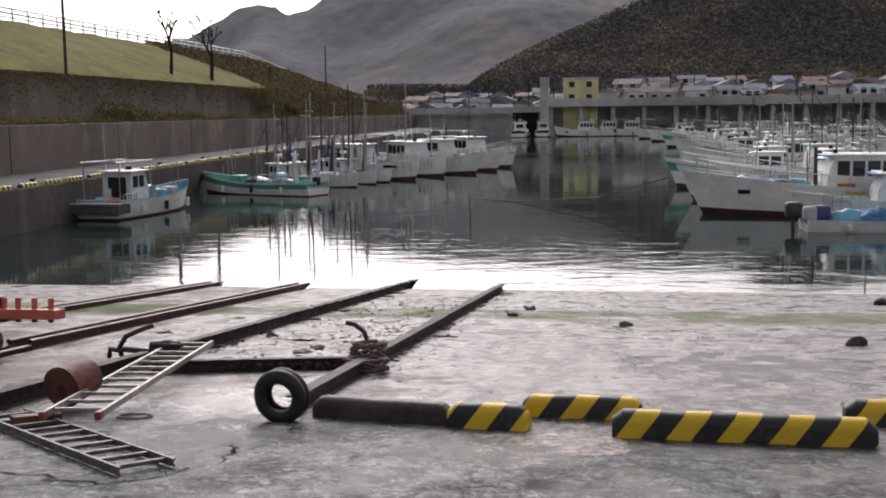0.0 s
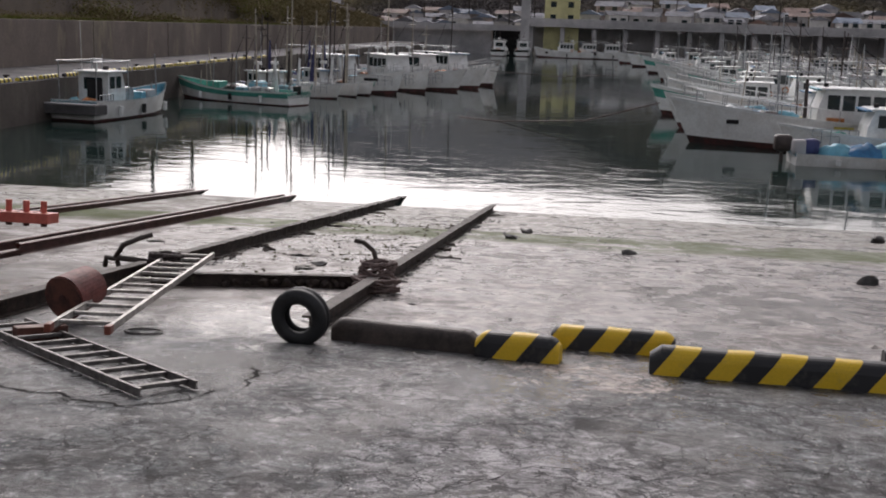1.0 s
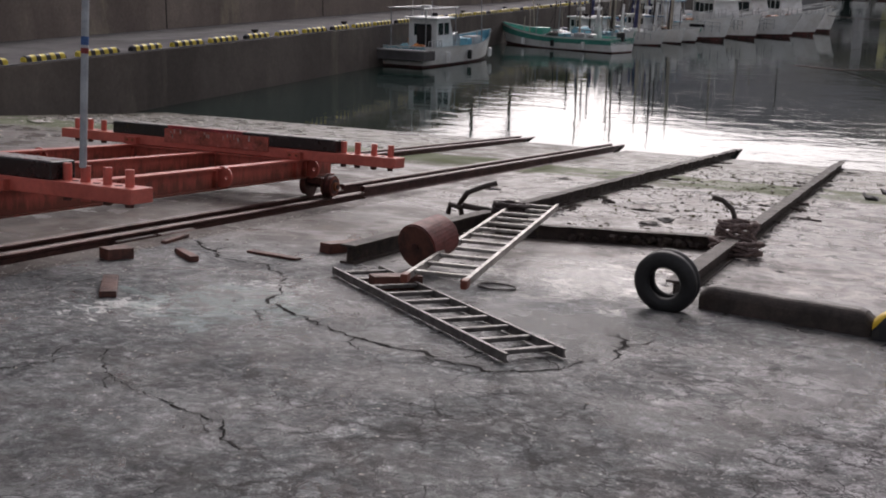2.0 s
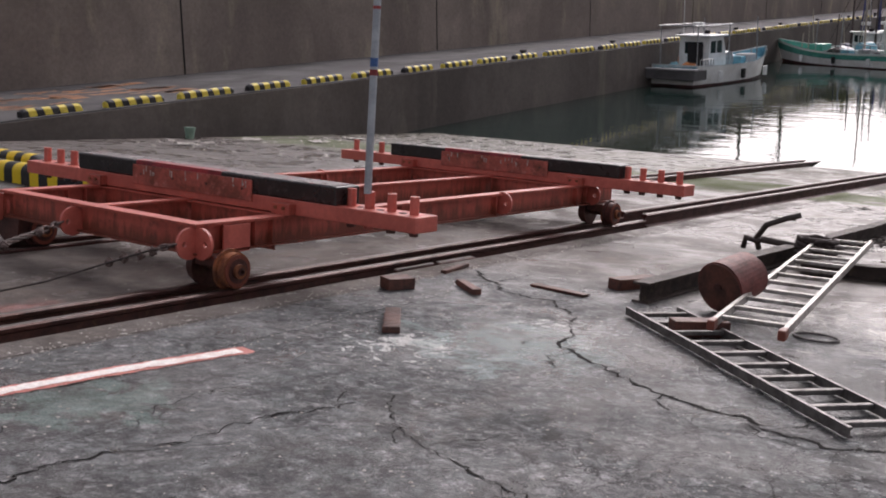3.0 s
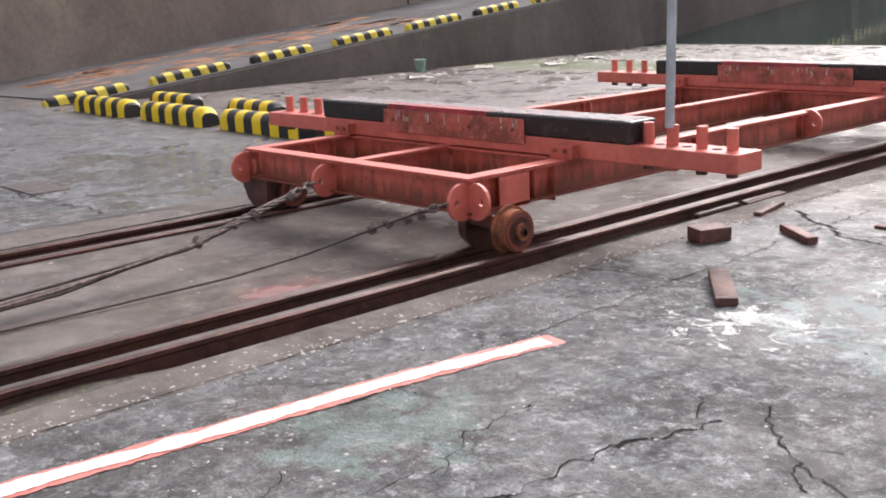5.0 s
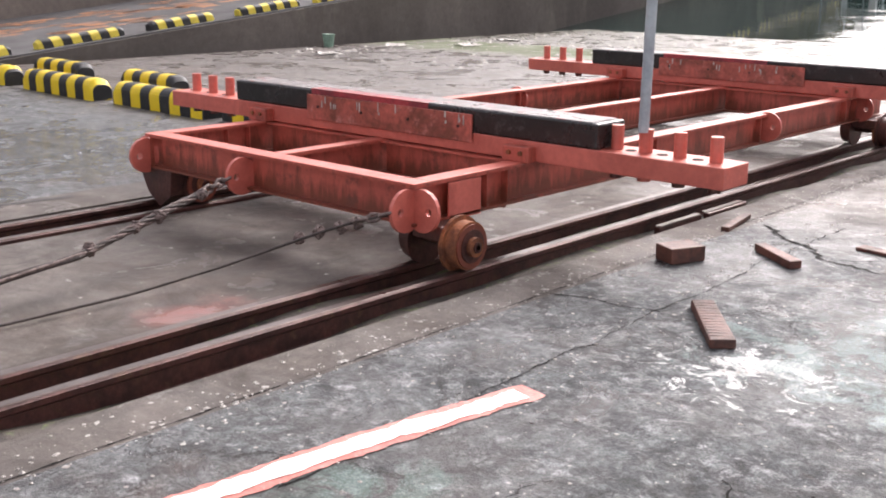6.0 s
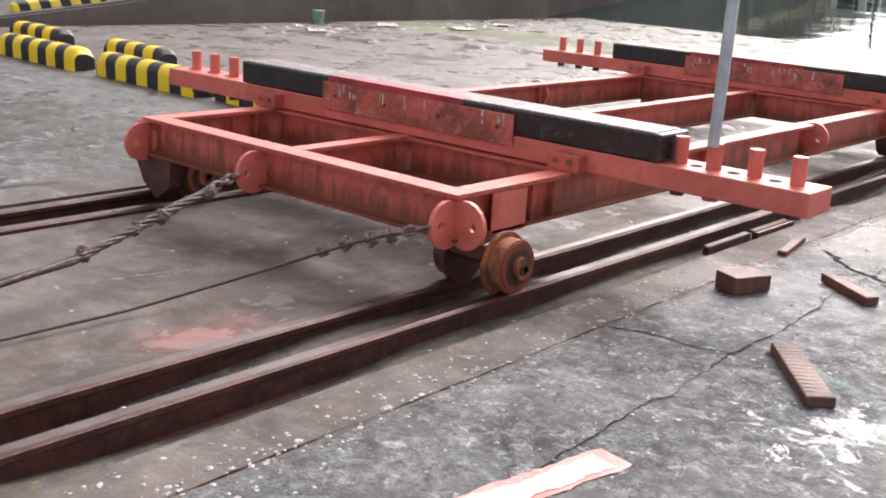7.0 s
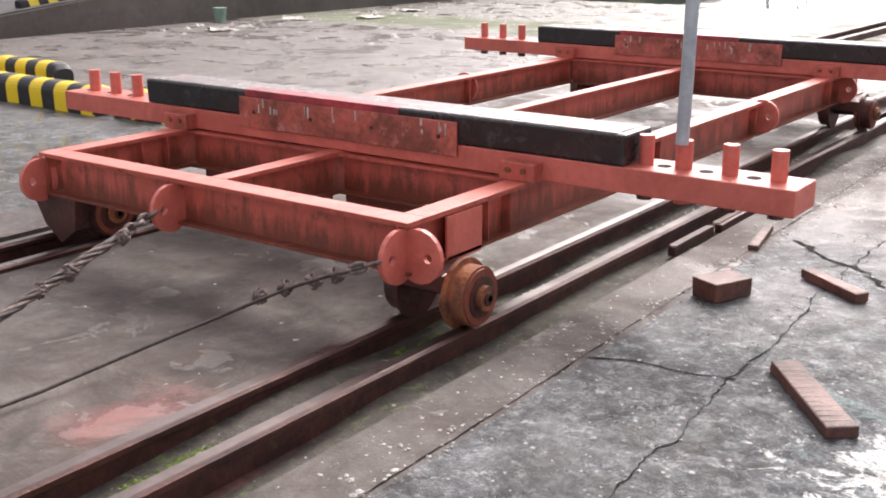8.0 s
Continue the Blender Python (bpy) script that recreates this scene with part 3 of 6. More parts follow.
slope = part("grass_slope", sheet(rows), "grass", m=QUAY, smooth=True)
tagged(slope, "yellow-green winter grass slope above the walls", "slope", kind="structure")

# right-hand quay behind the moored boats, and the end of the harbour
rq = part("quay_right", a_box((26, 30, -8), (80, 190, -0.9)), "quay_top")
tagged(rq, "grey concrete quay on the far side", "quay", kind="structure")
eq = part("quay_far", a_box((-70, 186, -8), (120, 240, -0.6)), "far_concrete")
tagged(eq, "grey concrete quay at the harbour's end", "quay", kind="structure")

# ---- rails in their channels ----


def rail(x, y0, y1, z, parent=None):
    """A crane rail: foot, web and a rounded head."""
    h = 0.15
    prof = [(-0.07, 0), (0.07, 0), (0.07, 0.012), (0.012, 0.03), (0.012, h - 0.045), (0.032, h - 0.03), (0.034, h - 0.008), (0.024, h), (-0.024, h), (-0.034, h - 0.008), (-0.032, h - 0.03), (-0.012, h - 0.045), (-0.012, 0.03), (-0.07, 0.012)]
    t = thing("rail", RAMP @ pose(x, 0, z), "rusty dark steel rail sunk in a concrete channel", "rail", "cradle track rails")
    part("rail_bar", extrude_profile(prof, y0, y1), "rail", t)
    part("rail_head", extrude_profile([(-0.026, 0), (0.026, 0), (0.021, 0.004), (-0.021, 0.004)], y0, min(y1, 24)), "railtop", t, "worn bright running surface", m=pose(0, 0, h))
    return t


for x in (-8.735, -8.415, -6.485, -6.205):
    rail(x, -30, 12.2, -0.125)
    rail(x, 12.2, 26.2 if x < -7 else 25.0, -0.06)
for (a, b) in TRENCH:
    d = sheet([[(a + (b - a) * u, y, -0.075 + 0.055 * noise.noise(Vector((a + u * 3, y * 1.3, 0.5)))) for u in [i / 8 for i in range(9)]] for y in [-6 + 0.18 * i for i in range(100)]])
    tagged(part("channel_dirt", d, "dirt", m=RAMP, smooth=True), "dirt, moss and grit packed between the rails", "dirt", kind="stuff")
# fish plates bolted to the outer rail
for y in (7.6, 8.15):
    fp = part("fish_plate", a_box((-6.10 + (y > 8) * 0.02, y, -0.06), (-6.06 + (y > 8) * 0.02, y + 0.5, -0.01), 0.006), "rail", m=RAMP)
    tagged(fp, "dark steel plate lying against the rail", "steel plate", "fish plates")
    part("bright_edge", a_box((-6.10, y + 0.01, -0.009), (-6.06, y + 0.49, -0.005)), "railtop", fp)

# two old rails that lie on the slip
for (p, q, wd, lab) in (((-4.12, 7.95), (-3.72, 26.4), 0.13, "rusty steel beam lying on the slip as a rail"), ((-1.62, 8.2), (-1.46, 24.2), 0.13, "weed-covered rusty steel rail on the slip")):
    L = math.hypot(q[0] - p[0], q[1] - p[1])
    yaw = -math.degrees(math.atan2(q[0] - p[0], q[1] - p[1]))
    bm = extrude_profile(i_outline(wd, 0.15, 0.014, 0.018), 0, L, 150)
    for v in bm.verts:
        k = max(0, v.co.y - 1.5) / 9
        v.co += 0.034 * min(k, 1) * noise.noise_vector(v.co * 8)
    t = part("slip_rail", bm, "seaweed_rail", m=RAMP @ pose(p[0], p[1], 0, 0, 0, yaw))
    tagged(t, lab, "rail", "slip rails")

# ---- the red slipway cradle ----
CX, CY = -7.50, 5.78        # middle of its near end
HW = 1.16
FT, FB = 0.46, 0.255        # frame top and bottom
LEN = 5.95
cart = thing("slipway_cradle", RAMP @ pose(CX, CY, 0), "red-painted steel boat cradle with black timbers on rails", "boat cradle")


def beam_along_y(name, x, y0, y1, mat="red", w=0.11):
    bm = extrude_profile([(x + a, FB + b) for a, b in i_outline(w, FT - FB)], y0, y1)
    return part(name, bm, mat, cart)


def beam_along_x(name, y, x0, x1, mat="red", w=0.11):
    bm = extrude_profile([(y + a, FB + b) for a, b in i_outline(w, FT - FB)], x0, x1, 1, "x")
    return part(name, bm, mat, cart)


for sx in (-1, 1):
    sb = beam_along_y("side_beam", sx * (HW - 0.055), 0.0, LEN)
    for y in (0.55, 0.72, 2.2, 3.6, 5.1, 5.3):
        part("stiffener", a_box((sx * (HW - 0.055) - 0.05, y, FB + 0.01), (sx * (HW - 0.055) + 0.05, y + 0.012, FT - 0.01)), "red", sb)
    part("gusset", a_box((sx * HW - 0.012 * (sx > 0), 0.25, FB - 0.01), (sx * HW + 0.012 * (sx < 0), 0.50, FT - 0.02), 0.004), "red_light", sb, "fresh red plate with bolts")
beam_along_y("centre_beam", 0.0, 0.11, LEN - 0.11, w=0.09)
beam_along_x("end_beam", 0.055, -HW + 0.11, HW - 0.11)
beam_along_x("end_beam", LEN - 0.055, -HW + 0.11, HW - 0.11)
for y in (0.92, 5.15):
    for s in (-1, 1):
        beam_along_x("cross_beam", y, min(s * 0.045, s * (HW - 0.11)), max(s * 0.045, s * (HW - 0.11)), w=0.10)
for s in (-1, 1):
    part("web_plate", a_box((min(s * 0.05, s * 0.98), 0.914, FB - 0.075), (max(s * 0.05, s * 0.98), 0.926, FB)), "red", cart)
# flange plates on the frame's top
for x0, x1 in ((-HW, HW),):
    part("top_plate", a_box((x0, -0.005, FT), (x1, 0.115, FT + 0.008), 0.003), "red_light", cart)
for s in (-1, 1):
    part("top_plate", a_box((s * (HW - 0.055) - 0.056, 0.116, FT), (s * (HW - 0.055) + 0.056, LEN, FT + 0.008), 0.003), "red_light", cart)
part("top_plate", a_box((-0.046, 0.116, FT), (0.046, LEN - 0.01, FT + 0.008), 0.003), "red_light", cart)


def lug(m, label=""):
    """A round-nosed plate with a hole."""
    bm = bmesh.new()
    n, r, hr, th = 18, 0.108, 0.020, 0.022
    outer = [(math.cos(2 * math.pi * i / n) * r, math.sin(2 * math.pi * i / n) * r) for i in range(n)]
    inner = [(0.045 + math.cos(2 * math.pi * i / n) * hr, math.sin(2 * math.pi * i / n) * hr) for i in range(n)]
    lay = []
    for z in (-th / 2, th / 2):
        lay.append(([bm.verts.new((a, z, b)) for a, b in outer], [bm.verts.new((a, z, b)) for a, b in inner]))
    for k in range(n):
        j = (k + 1) % n
        for o, i in lay:
            bm.faces.new((o[k], o[j], i[j], i[k]))
        bm.faces.new((lay[0][0][k], lay[0][0][j], lay[1][0][j], lay[1][0][k]))
        bm.faces.new((lay[0][1][k], lay[0][1][j], lay[1][1][j], lay[1][1][k]))
    return part("lug", bm, "red_light", cart, "round steel lug with a hole", m=m)


zc = FT - 0.125
for x in (-HW + 0.03, -0.16, HW - 0.03):
    lug(pose(x, -0.028, zc, 0, 0, 270))
for s in (-1, 1):
    lug(pose(s * (HW + 0.03), 0.03, zc, 0, 0, 0 if s > 0 else 180))
    lug(pose(s * (HW + 0.0), LEN - 0.55, zc + 0.02, 0, 0, 0 if s > 0 else 180))
    lug(pose(s * (HW + 0.0), 3.7, zc + 0.04, 0, 0, 0 if s > 0 else 180))


def wheel_pair(x, y, s):
    """Two flanged wheels on one axle in a rusty bracket."""
    zw = 0.155
    # bracket in the dark rail colour, which paints its shade under the frame
    bog = part("bogie", a_box((x - 0.10, y - 0.12, zw + 0.02), (x + 0.10, y + 0.12, FB - 0.002), 0.01), "rail", cart, "rusty axle bracket with its shade painted dark")
    part("axle", a_rod((x - 0.24, y, zw), (x + 0.24, y, zw), 0.028, 12), "rail", bog)
    part("side_plate", a_rod((x + s * 0.075, y, zw - 0.005), (x + s * 0.10, y, zw - 0.005), 0.115, 20), "rust", bog)
    for dx in (-0.155, 0.155):
        bm = bmesh.new()
        o = 1 if dx * s > 0 else -1
        rod(bm, (x + dx - 0.035, y, zw), (x + dx + 0.035, y, zw), 0.122, 28)
        rod(bm, (x + dx - 0.05 * s * o, y, zw), (x + dx - 0.03 * s * o, y, zw), 0.145, 28)
        # far wheels are dark; near inner ones darkened to paint their shade
        wh = part("wheel", bm, "rust" if y < 1 and dx * s > 0 else "rail", cart, "rusty flanged steel wheel")
        part("rim", rod(bmesh.new(), (x + dx + 0.035 * s * o, y, zw), (x + dx + 0.045 * s * o, y, zw), 0.112, 28), "red", wh)
        part("face", a_rod((x + dx + 0.045 * s * o, y, zw), (x + dx + 0.049 * s * o, y, zw), 0.085, 24), "rail", wh)
        part("hub", a_rod((x + dx + 0.049 * s * o, y, zw), (x + dx + 0.075 * s * o, y, zw), 0.05, 18), "rust", wh)
        part("axle_cap", a_rod((x + dx + 0.075 * s * o, y, zw), (x + dx + 0.085 * s * o, y, zw), 0.016, 10), "railtop", wh)


for y in (0.21, LEN - 0.33):
    wheel_pair(1.155, y, 1)
    wheel_pair(-1.075, y, -1)
# shoe behind the far wheels
part("wheel_guard", extrude_profile([(-1.25, FB), (-0.90, FB), (-0.92, 0.10), (-1.04, 0.02), (-1.16, 0.10)], 0.0, 0.34), "rail", cart, "dark rusty wheel guard")

# the two bunks: a steel arm with pins, and a timber bolted on it
for n, yb in enumerate((1.03, 5.29)):
    z0, z1, z2 = FT + 0.008, FT + 0.118, FT + 0.255
    arm = part("bunk_arm", a_box((-2.20, yb - 0.125, z0), (2.31, yb + 0.125, z1), 0.006), "red_light", cart, "salmon red steel arm with holes and pins")
    tim = part("timber", jitter(a_box((-1.42, yb - 0.128, z1), (1.59, yb + 0.128, z2), 0.012), 0.004, 6), "timber", cart, "black tarred timber with worn red top")
    part("cover_plate", a_box((-0.66, yb - 0.142, z1 - 0.055), (0.75, yb - 0.130, z2 - 0.032), 0.004), "flake", tim, "flaking red steel plate")
    # thin sheet that carries the painted sheen
    part("top_sheen", jitter(a_box((-1.39, yb - 0.118, z2 - 0.004), (1.55, yb + 0.118, z2 + 0.003), 0.001), 0.002, 6), "timber_top", tim, "wet timber top, sky sheen painted grey, with red smears")
    dr = random.Random(40 + n)
    for k in range(16):
        x, dl = dr.uniform(-0.6, 0.7), dr.uniform(0.015, 0.06)
        zt = z2 - dr.uniform(0.03, 0.09)
        part("paint_drip", a_box((x, yb - 0.146, zt - dl), (x + dr.uniform(0.004, 0.011), yb - 0.141, zt), 0.001), "shell", tim, "dried white drip")
    part("red_smear", jitter(a_box((-0.62, yb - 0.134, z2 - 0.03), (0.40, yb - 0.03, z2 + 0.006), 0.003), 0.005, 9), "timber_red", tim, "bright red paint smear")
    for k in range(4):
        x = -0.55 + 0.4 * k
        part("bolt", a_rod((x, yb - 0.148, z1 + 0.03), (x, yb - 0.141, z1 + 0.03), 0.010, 8), "rail", tim)
    for s in (-1, 1):
        clip = part("bracket", a_box((s * (HW - 0.05) - 0.09, yb - 0.20, z0), (s * (HW - 0.05) + 0.09, yb - 0.126, z0 + 0.085), 0.006), "red", arm, "bolted angle bracket")
        for dx in (-0.04, 0.04):
            part("bolt", a_rod((s * (HW - 0.05) + dx, yb - 0.212, z0 + 0.05), (s * (HW - 0.05) + dx, yb - 0.20, z0 + 0.05), 0.014, 8), "rust", clip)
        for k, x in enumerate((1.63, 1.80, 2.0, 2.2)):
            if k == 1 and s > 0 and n == 0:
                part("pole_socket", a_rod((x, yb, z0 - 0.035), (x, yb, z1 + 0.12), 0.036, 16), "red_light", arm)
                continue
            if s < 0 and k == 0:
                continue
            x -= 0.14 * (s < 0)
            part("pin", a_rod((s * x, yb, z1), (s * x, yb, z1 + 0.125), 0.033, 16), "red_light", arm)
            part("pin_end", a_rod((s * x, yb, z0 - 0.04), (s * x, yb, z0), 0.033, 12), "rail", arm)
        for x in (1.715, 1.90, 2.10):
            # flat dark disc on the solid arm, painting a hole's shade
            part("hole", a_rod((s * x, yb, z1), (s * x, yb, z1 + 0.002), 0.03, 14), "far_dark", arm)
zt = FT + 0.245
pole = part("guide_pole", a_rod((1.80, 1.0, zt - 0.02), (1.82, 1.01, zt + 1.9), 0.027, 14), "grey_paint", cart, "grey guide pole with a red and a blue band", smooth=False)
for mat, a, b in (("band_red", 0.80, 0.84), ("band_blue", 0.86, 0.92), ("band_red", 1.25, 1.27)):
    part("band", a_rod((1.80 + 0.0105 * a, 1.0 + 0.0053 * a, zt + a), (1.80 + 0.0105 * b, 1.0 + 0.0053 * b, zt + b), 0.0285, 14), mat, pole)

# ---- kerbs ----


def kerb(L, wd, h, m, mat, label, group, bare=None):
    r = min(wd, h) * 0.42
    prof = [(-wd / 2, 0), (wd / 2, 0), (wd / 2, h - r)]
    prof += [(wd / 2 - r + r * math.cos(a), h - r + r * math.sin(a)) for a in (0.3, 0.6, 0.9, 1.2)] + [(wd / 2 - r, h), (-wd / 2 + r, h)]
    prof += [(-wd / 2 + r - r * math.cos(a), h - r + r * math.sin(a)) for a in (1.2, 0.9, 0.6, 0.3)] + [(-wd / 2, h - r)]
    bm = extrude_profile(prof, -L / 2, L / 2, 24, "x")
    for v in bm.verts:      # rounded, knocked ends
        e = max(0, abs(v.co.x) - (L / 2 - 0.09)) / 0.09
        if v.co.z > 0.01:
            v.co.z -= 0.30 * h * e * e * v.co.z / h
        v.co.y *= 1 - 0.12 * e * e
        v.co += 0.006 * noise.noise_vector(v.co * 6 + Vector((m.translation.x, 0, 0)))
    ob = part("kerb", bm, mat, m=m)
    tagged(ob, label, "kerb", group)
    return ob


KB = "yellow and black striped concrete kerb on the slip"
# right of the tracks: a front row and a back row
k1 = kerb(0.62, 0.20, 0.19, RAMP @ pose(0.04, 7.86, 0, 0, 0, -8), "kerb_big", KB, "slip kerbs")
tagged(kerb(1.15, 0.20, 0.17, RAMP @ pose(-0.84, 8.06, 0, 0, 0, -10), "kerb_bare", "bare dark weathered concrete kerb", "slip kerbs"))
kerb(0.95, 0.20, 0.18, RAMP @ pose(0.74, 8.42, 0, 0, 0, -2), "kerb_big", KB, "slip kerbs")
kerb(1.85, 0.20, 0.20, RAMP @ pose(1.90, 7.66, 0, 0, 0, -3), "kerb_big", KB, "slip kerbs")
kerb(1.85, 0.20, 0.20, RAMP @ pose(3.70, 8.42, 0, 0, 0, -3), "kerb_big", KB, "slip kerbs")
kerb(1.85, 0.20, 0.20, RAMP @ pose(5.2, 7.6, 0, 0, 0, -3), "kerb_big", KB, "slip kerbs")
# left of the tracks
for x, y, L in ((-16.7, 8.54, 1.75), (-14.58, 8.5, 1.7), (-12.55, 8.5, 1.75), (-11.22, 8.55, 0.57)):
    kerb(L, 0.26, 0.24, RAMP @ pose(x, y, 0, 0, 0, -2), "kerb_mid", KB, "slip kerbs")
for x, y, L in ((-16.45, 9.5, 1.25), (-14.2, 9.44, 1.15)):
    kerb(L, 0.26, 0.22, RAMP @ pose(x, y, 0, 0, 0, -2), "kerb_mid", KB, "slip kerbs")
# wheel stops along the quay's edge
for i in range(34):
    s = -0.42 + 1.96 * i
    kerb(1.45 + 0.12 * math.sin(i * 2.1), 0.16, 0.15, QUAY @ pose(-0.22 + 0.02 * math.sin(i * 5), s + 0.6, QUAY_Z, 0, 0, 90 + 1.2 * math.sin(i * 3.3)), "kerb_quay", "yellow and black striped wheel stop on the quay edge", "quay wheel stops")
# mooring bollards and tyres further along
for i in range(10):
    b = part("bollard", rod(rod(bmesh.new(), (0, 0, 0), (0, 0, 0.18), 0.07, 12), (0, 0, 0.18), (0, 0, 0.24), 0.11, 12), "far_dark", m=QUAY @ pose(-0.45, 22 + 6.5 * i, QUAY_Z))
    tagged(b, "black iron mooring bollard on the quay", "bollard", "quay bollards")

# ---- paint and cracks on the ground ----


def ribbon(pts, width, z, wob=0.01, seed=0, ragged=0.15):
    bm = bmesh.new()
    fine = []
    for (a, b) in zip(pts, pts[1:]):
        n = max(2, int(math.hypot(b[0] - a[0], b[1] - a[1]) / 0.02))
        fine += [(a[0] + (b[0] - a[0]) * i / n, a[1] + (b[1] - a[1]) * i / n) for i in range(n)]
    fine.append(pts[-1])
    L, R = [], []
    for i, p in enumerate(fine):
        q0, q1 = fine[max(i - 1, 0)], fine[min(i + 1, len(fine) - 1)]
        d = Vector((q1[0] - q0[0], q1[1] - q0[1])).normalized()
        n = Vector((-d.y, d.x))
        o = (noise.noise_vector(Vector((p[0] * 4, p[1] * 4, seed))) + 0.5 * noise.noise_vector(Vector((p[0] * 13, p[1] * 13, seed))) + 0.22 * noise.noise_vector(Vector((p[0] * 37, p[1] * 37, seed)))) * wob
        hw = width / 2 * (0.9 + ragged * (1.4 * noise.noise(Vector((p[0] * 9, p[1] * 9, seed + 5))) + 0.9 * noise.noise(Vector((p[0] * 41, p[1] * 41, seed + 9)))))
        hw = max(hw, 0.0015)
        L.append(bm.verts.new((p[0] + o.x + n.x * hw, p[1] + o.y + n.y * hw, z)))
        R.append(bm.verts.new((p[0] + o.x - n.x * hw, p[1] + o.y - n.y * hw, z)))
    for i in range(len(L) - 1):
        bm.faces.new((L[i], L[i + 1], R[i + 1], R[i]))
    return bm


red_line = part("paint_line", ribbon([(-5.0, 5.02), (-5.12, 4.3), (-5.3, 2.7), (-5.62, 0.2), (-6.0, -3)], 0.155, 0.004, 0.012, 3), "line_red", m=RAMP)
tagged(red_line, "thick white line with salmon edges painted on asphalt", "paint line", kind="structure")
part("white_core", ribbon([(-5.005, 4.96), (-5.12, 4.3), (-5.3, 2.7), (-5.62, 0.2), (-6.0, -3)], 0.10, 0.007, 0.012, 8, 0.22), "line_white", red_line)
wl = part("paint_line", ribbon([(-9.28, 5.6), (-9.4, 4.6), (-9.6, 3.0), (-9.9, 0.0)], 0.045, 0.004, 0.02, 2), "quay_top", m=RAMP)
tagged(wl, "faded thin pale line on the ground", "paint line", kind="structure")

CRACKS = [
    ([(-4.9, 1.4), (-4.3, 2.79), (-4.2, 3.3), (-4.09, 4.06), (-4.02, 4.73)], 0.024),
    ([(-5.6, 8.0), (-5.05, 7.55), (-4.55, 7.45), (-4.2, 7.16), (-4.0, 6.8), (-3.9, 6.5), (-3.77, 6.32), (-3.4, 6.1), (-3.05, 5.97), (-2.7, 5.85), (-2.4, 5.75), (-2.05, 5.72), (-1.75, 5.95), (-1.6, 6.3), (-1.55, 6.69), (-1.75, 6.95)], 0.03),
    ([(-3.95, 4.9), (-3.65, 4.64), (-3.4, 4.5), (-3.11, 4.39), (-2.76, 4.31), (-2.5, 4.0)], 0.02),
    ([(-4.6, 3.0), (-4.4, 3.6), (-4.55, 4.4)], 0.010),
    ([(-3.6, 2.6), (-3.1, 3.2), (-2.3, 3.4), (-1.6, 3.9)], 0.012),
    ([(-1.2, 4.2), (-0.4, 4.5), (0.2, 5.1), (0.9, 5.2), (1.9, 5.6)], 0.014),
    ([(-2.6, 4.7), (-1.9, 5.0), (-1.3, 5.2)], 0.010),
    ([(1.0, 4.6), (1.5, 5.3), (1.4, 6.0)], 0.010),
    ([(0.8, 13.2), (1.3, 12.3), (1.2, 11.3), (1.9, 10.2)], 0.03),
    ([(-14.5, 4.2), (-12.0, 4.9), (-9.2, 5.1)], 0.03),
    ([(-16.0, 5.9), (-13.0, 6.4), (-9.2, 6.7)], 0.02),
]
cr = random.Random(9)
for i, (pts, wd) in enumerate(CRACKS):
    part("crack", ribbon(pts, wd * (0.7 if i == 1 else 0.42), 0.003, 0.09, i * 3.1, 1.1), "crack", ground)
    for k in range(len(pts) - 1):       # side branches
        a, b = Vector(pts[k % (len(pts) - 1)]), Vector(pts[k % (len(pts) - 1) + 1])
        p = a.lerp(b, cr.random())
        ang = math.atan2(b.y - a.y, b.x - a.x) + cr.choice((-1, 1)) * cr.uniform(0.5, 1.4)
        q = p + Vector((math.cos(ang), math.sin(ang))) * cr.uniform(0.08, 0.3)
        r = q + Vector((math.cos(ang + 0.6), math.sin(ang + 0.6))) * cr.uniform(0.05, 0.2)
        part("crack", ribbon([tuple(p), tuple(q), tuple(r)], wd * 0.28, 0.003, 0.06, k + i * 7.7, 1.0), "crack", ground)
part("joint", ribbon([(-5.70, -10), (-5.70, 5), (-5.74, 9), (-5.74, 23)], 0.0055, 0.003, 0.008, 1, 1.1), "crack", ground)
part("joint", ribbon([(-5.08, 3.9), (-5.13, 5.15), (-5.16, 5.74), (-5.19, 6.42), (-5.22, 7.3), (-5.24, 8.3)], 0.006, 0.003, 0.03, 5, 1.2), "crack", ground)
part("crack", ribbon([(-5.68, 6.02), (-5.52, 6.09), (-5.35, 6.11), (-5.17, 6.14)], 0.010, 0.003, 0.03, 6, 1.0), "crack", ground)
# darker oil blot with a lid on the far yard
lid = part("drain_cover", a_box((-11.5, 5.05, 0.001), (-10.8, 5.38, 0.010), 0.004), "kerb_bare", m=RAMP)
tagged(lid, "rusty flat drain cover set in the yard", "drain cover", kind="structure")
for i in range(60):
    s, o = 0.5 + 8.5 * rng.random(), -4.4 + 2.9 * rng.random()
    bm = ribbon([(o, s), (o + 0.1, s + 0.35 + 0.7 * rng.random())], 0.16 + 0.3 * rng.random(), QUAY_Z + 0.004, 0.15, i)
    part("orange_mark", bm, "mark_orange", quay)

# ---- ladders ----


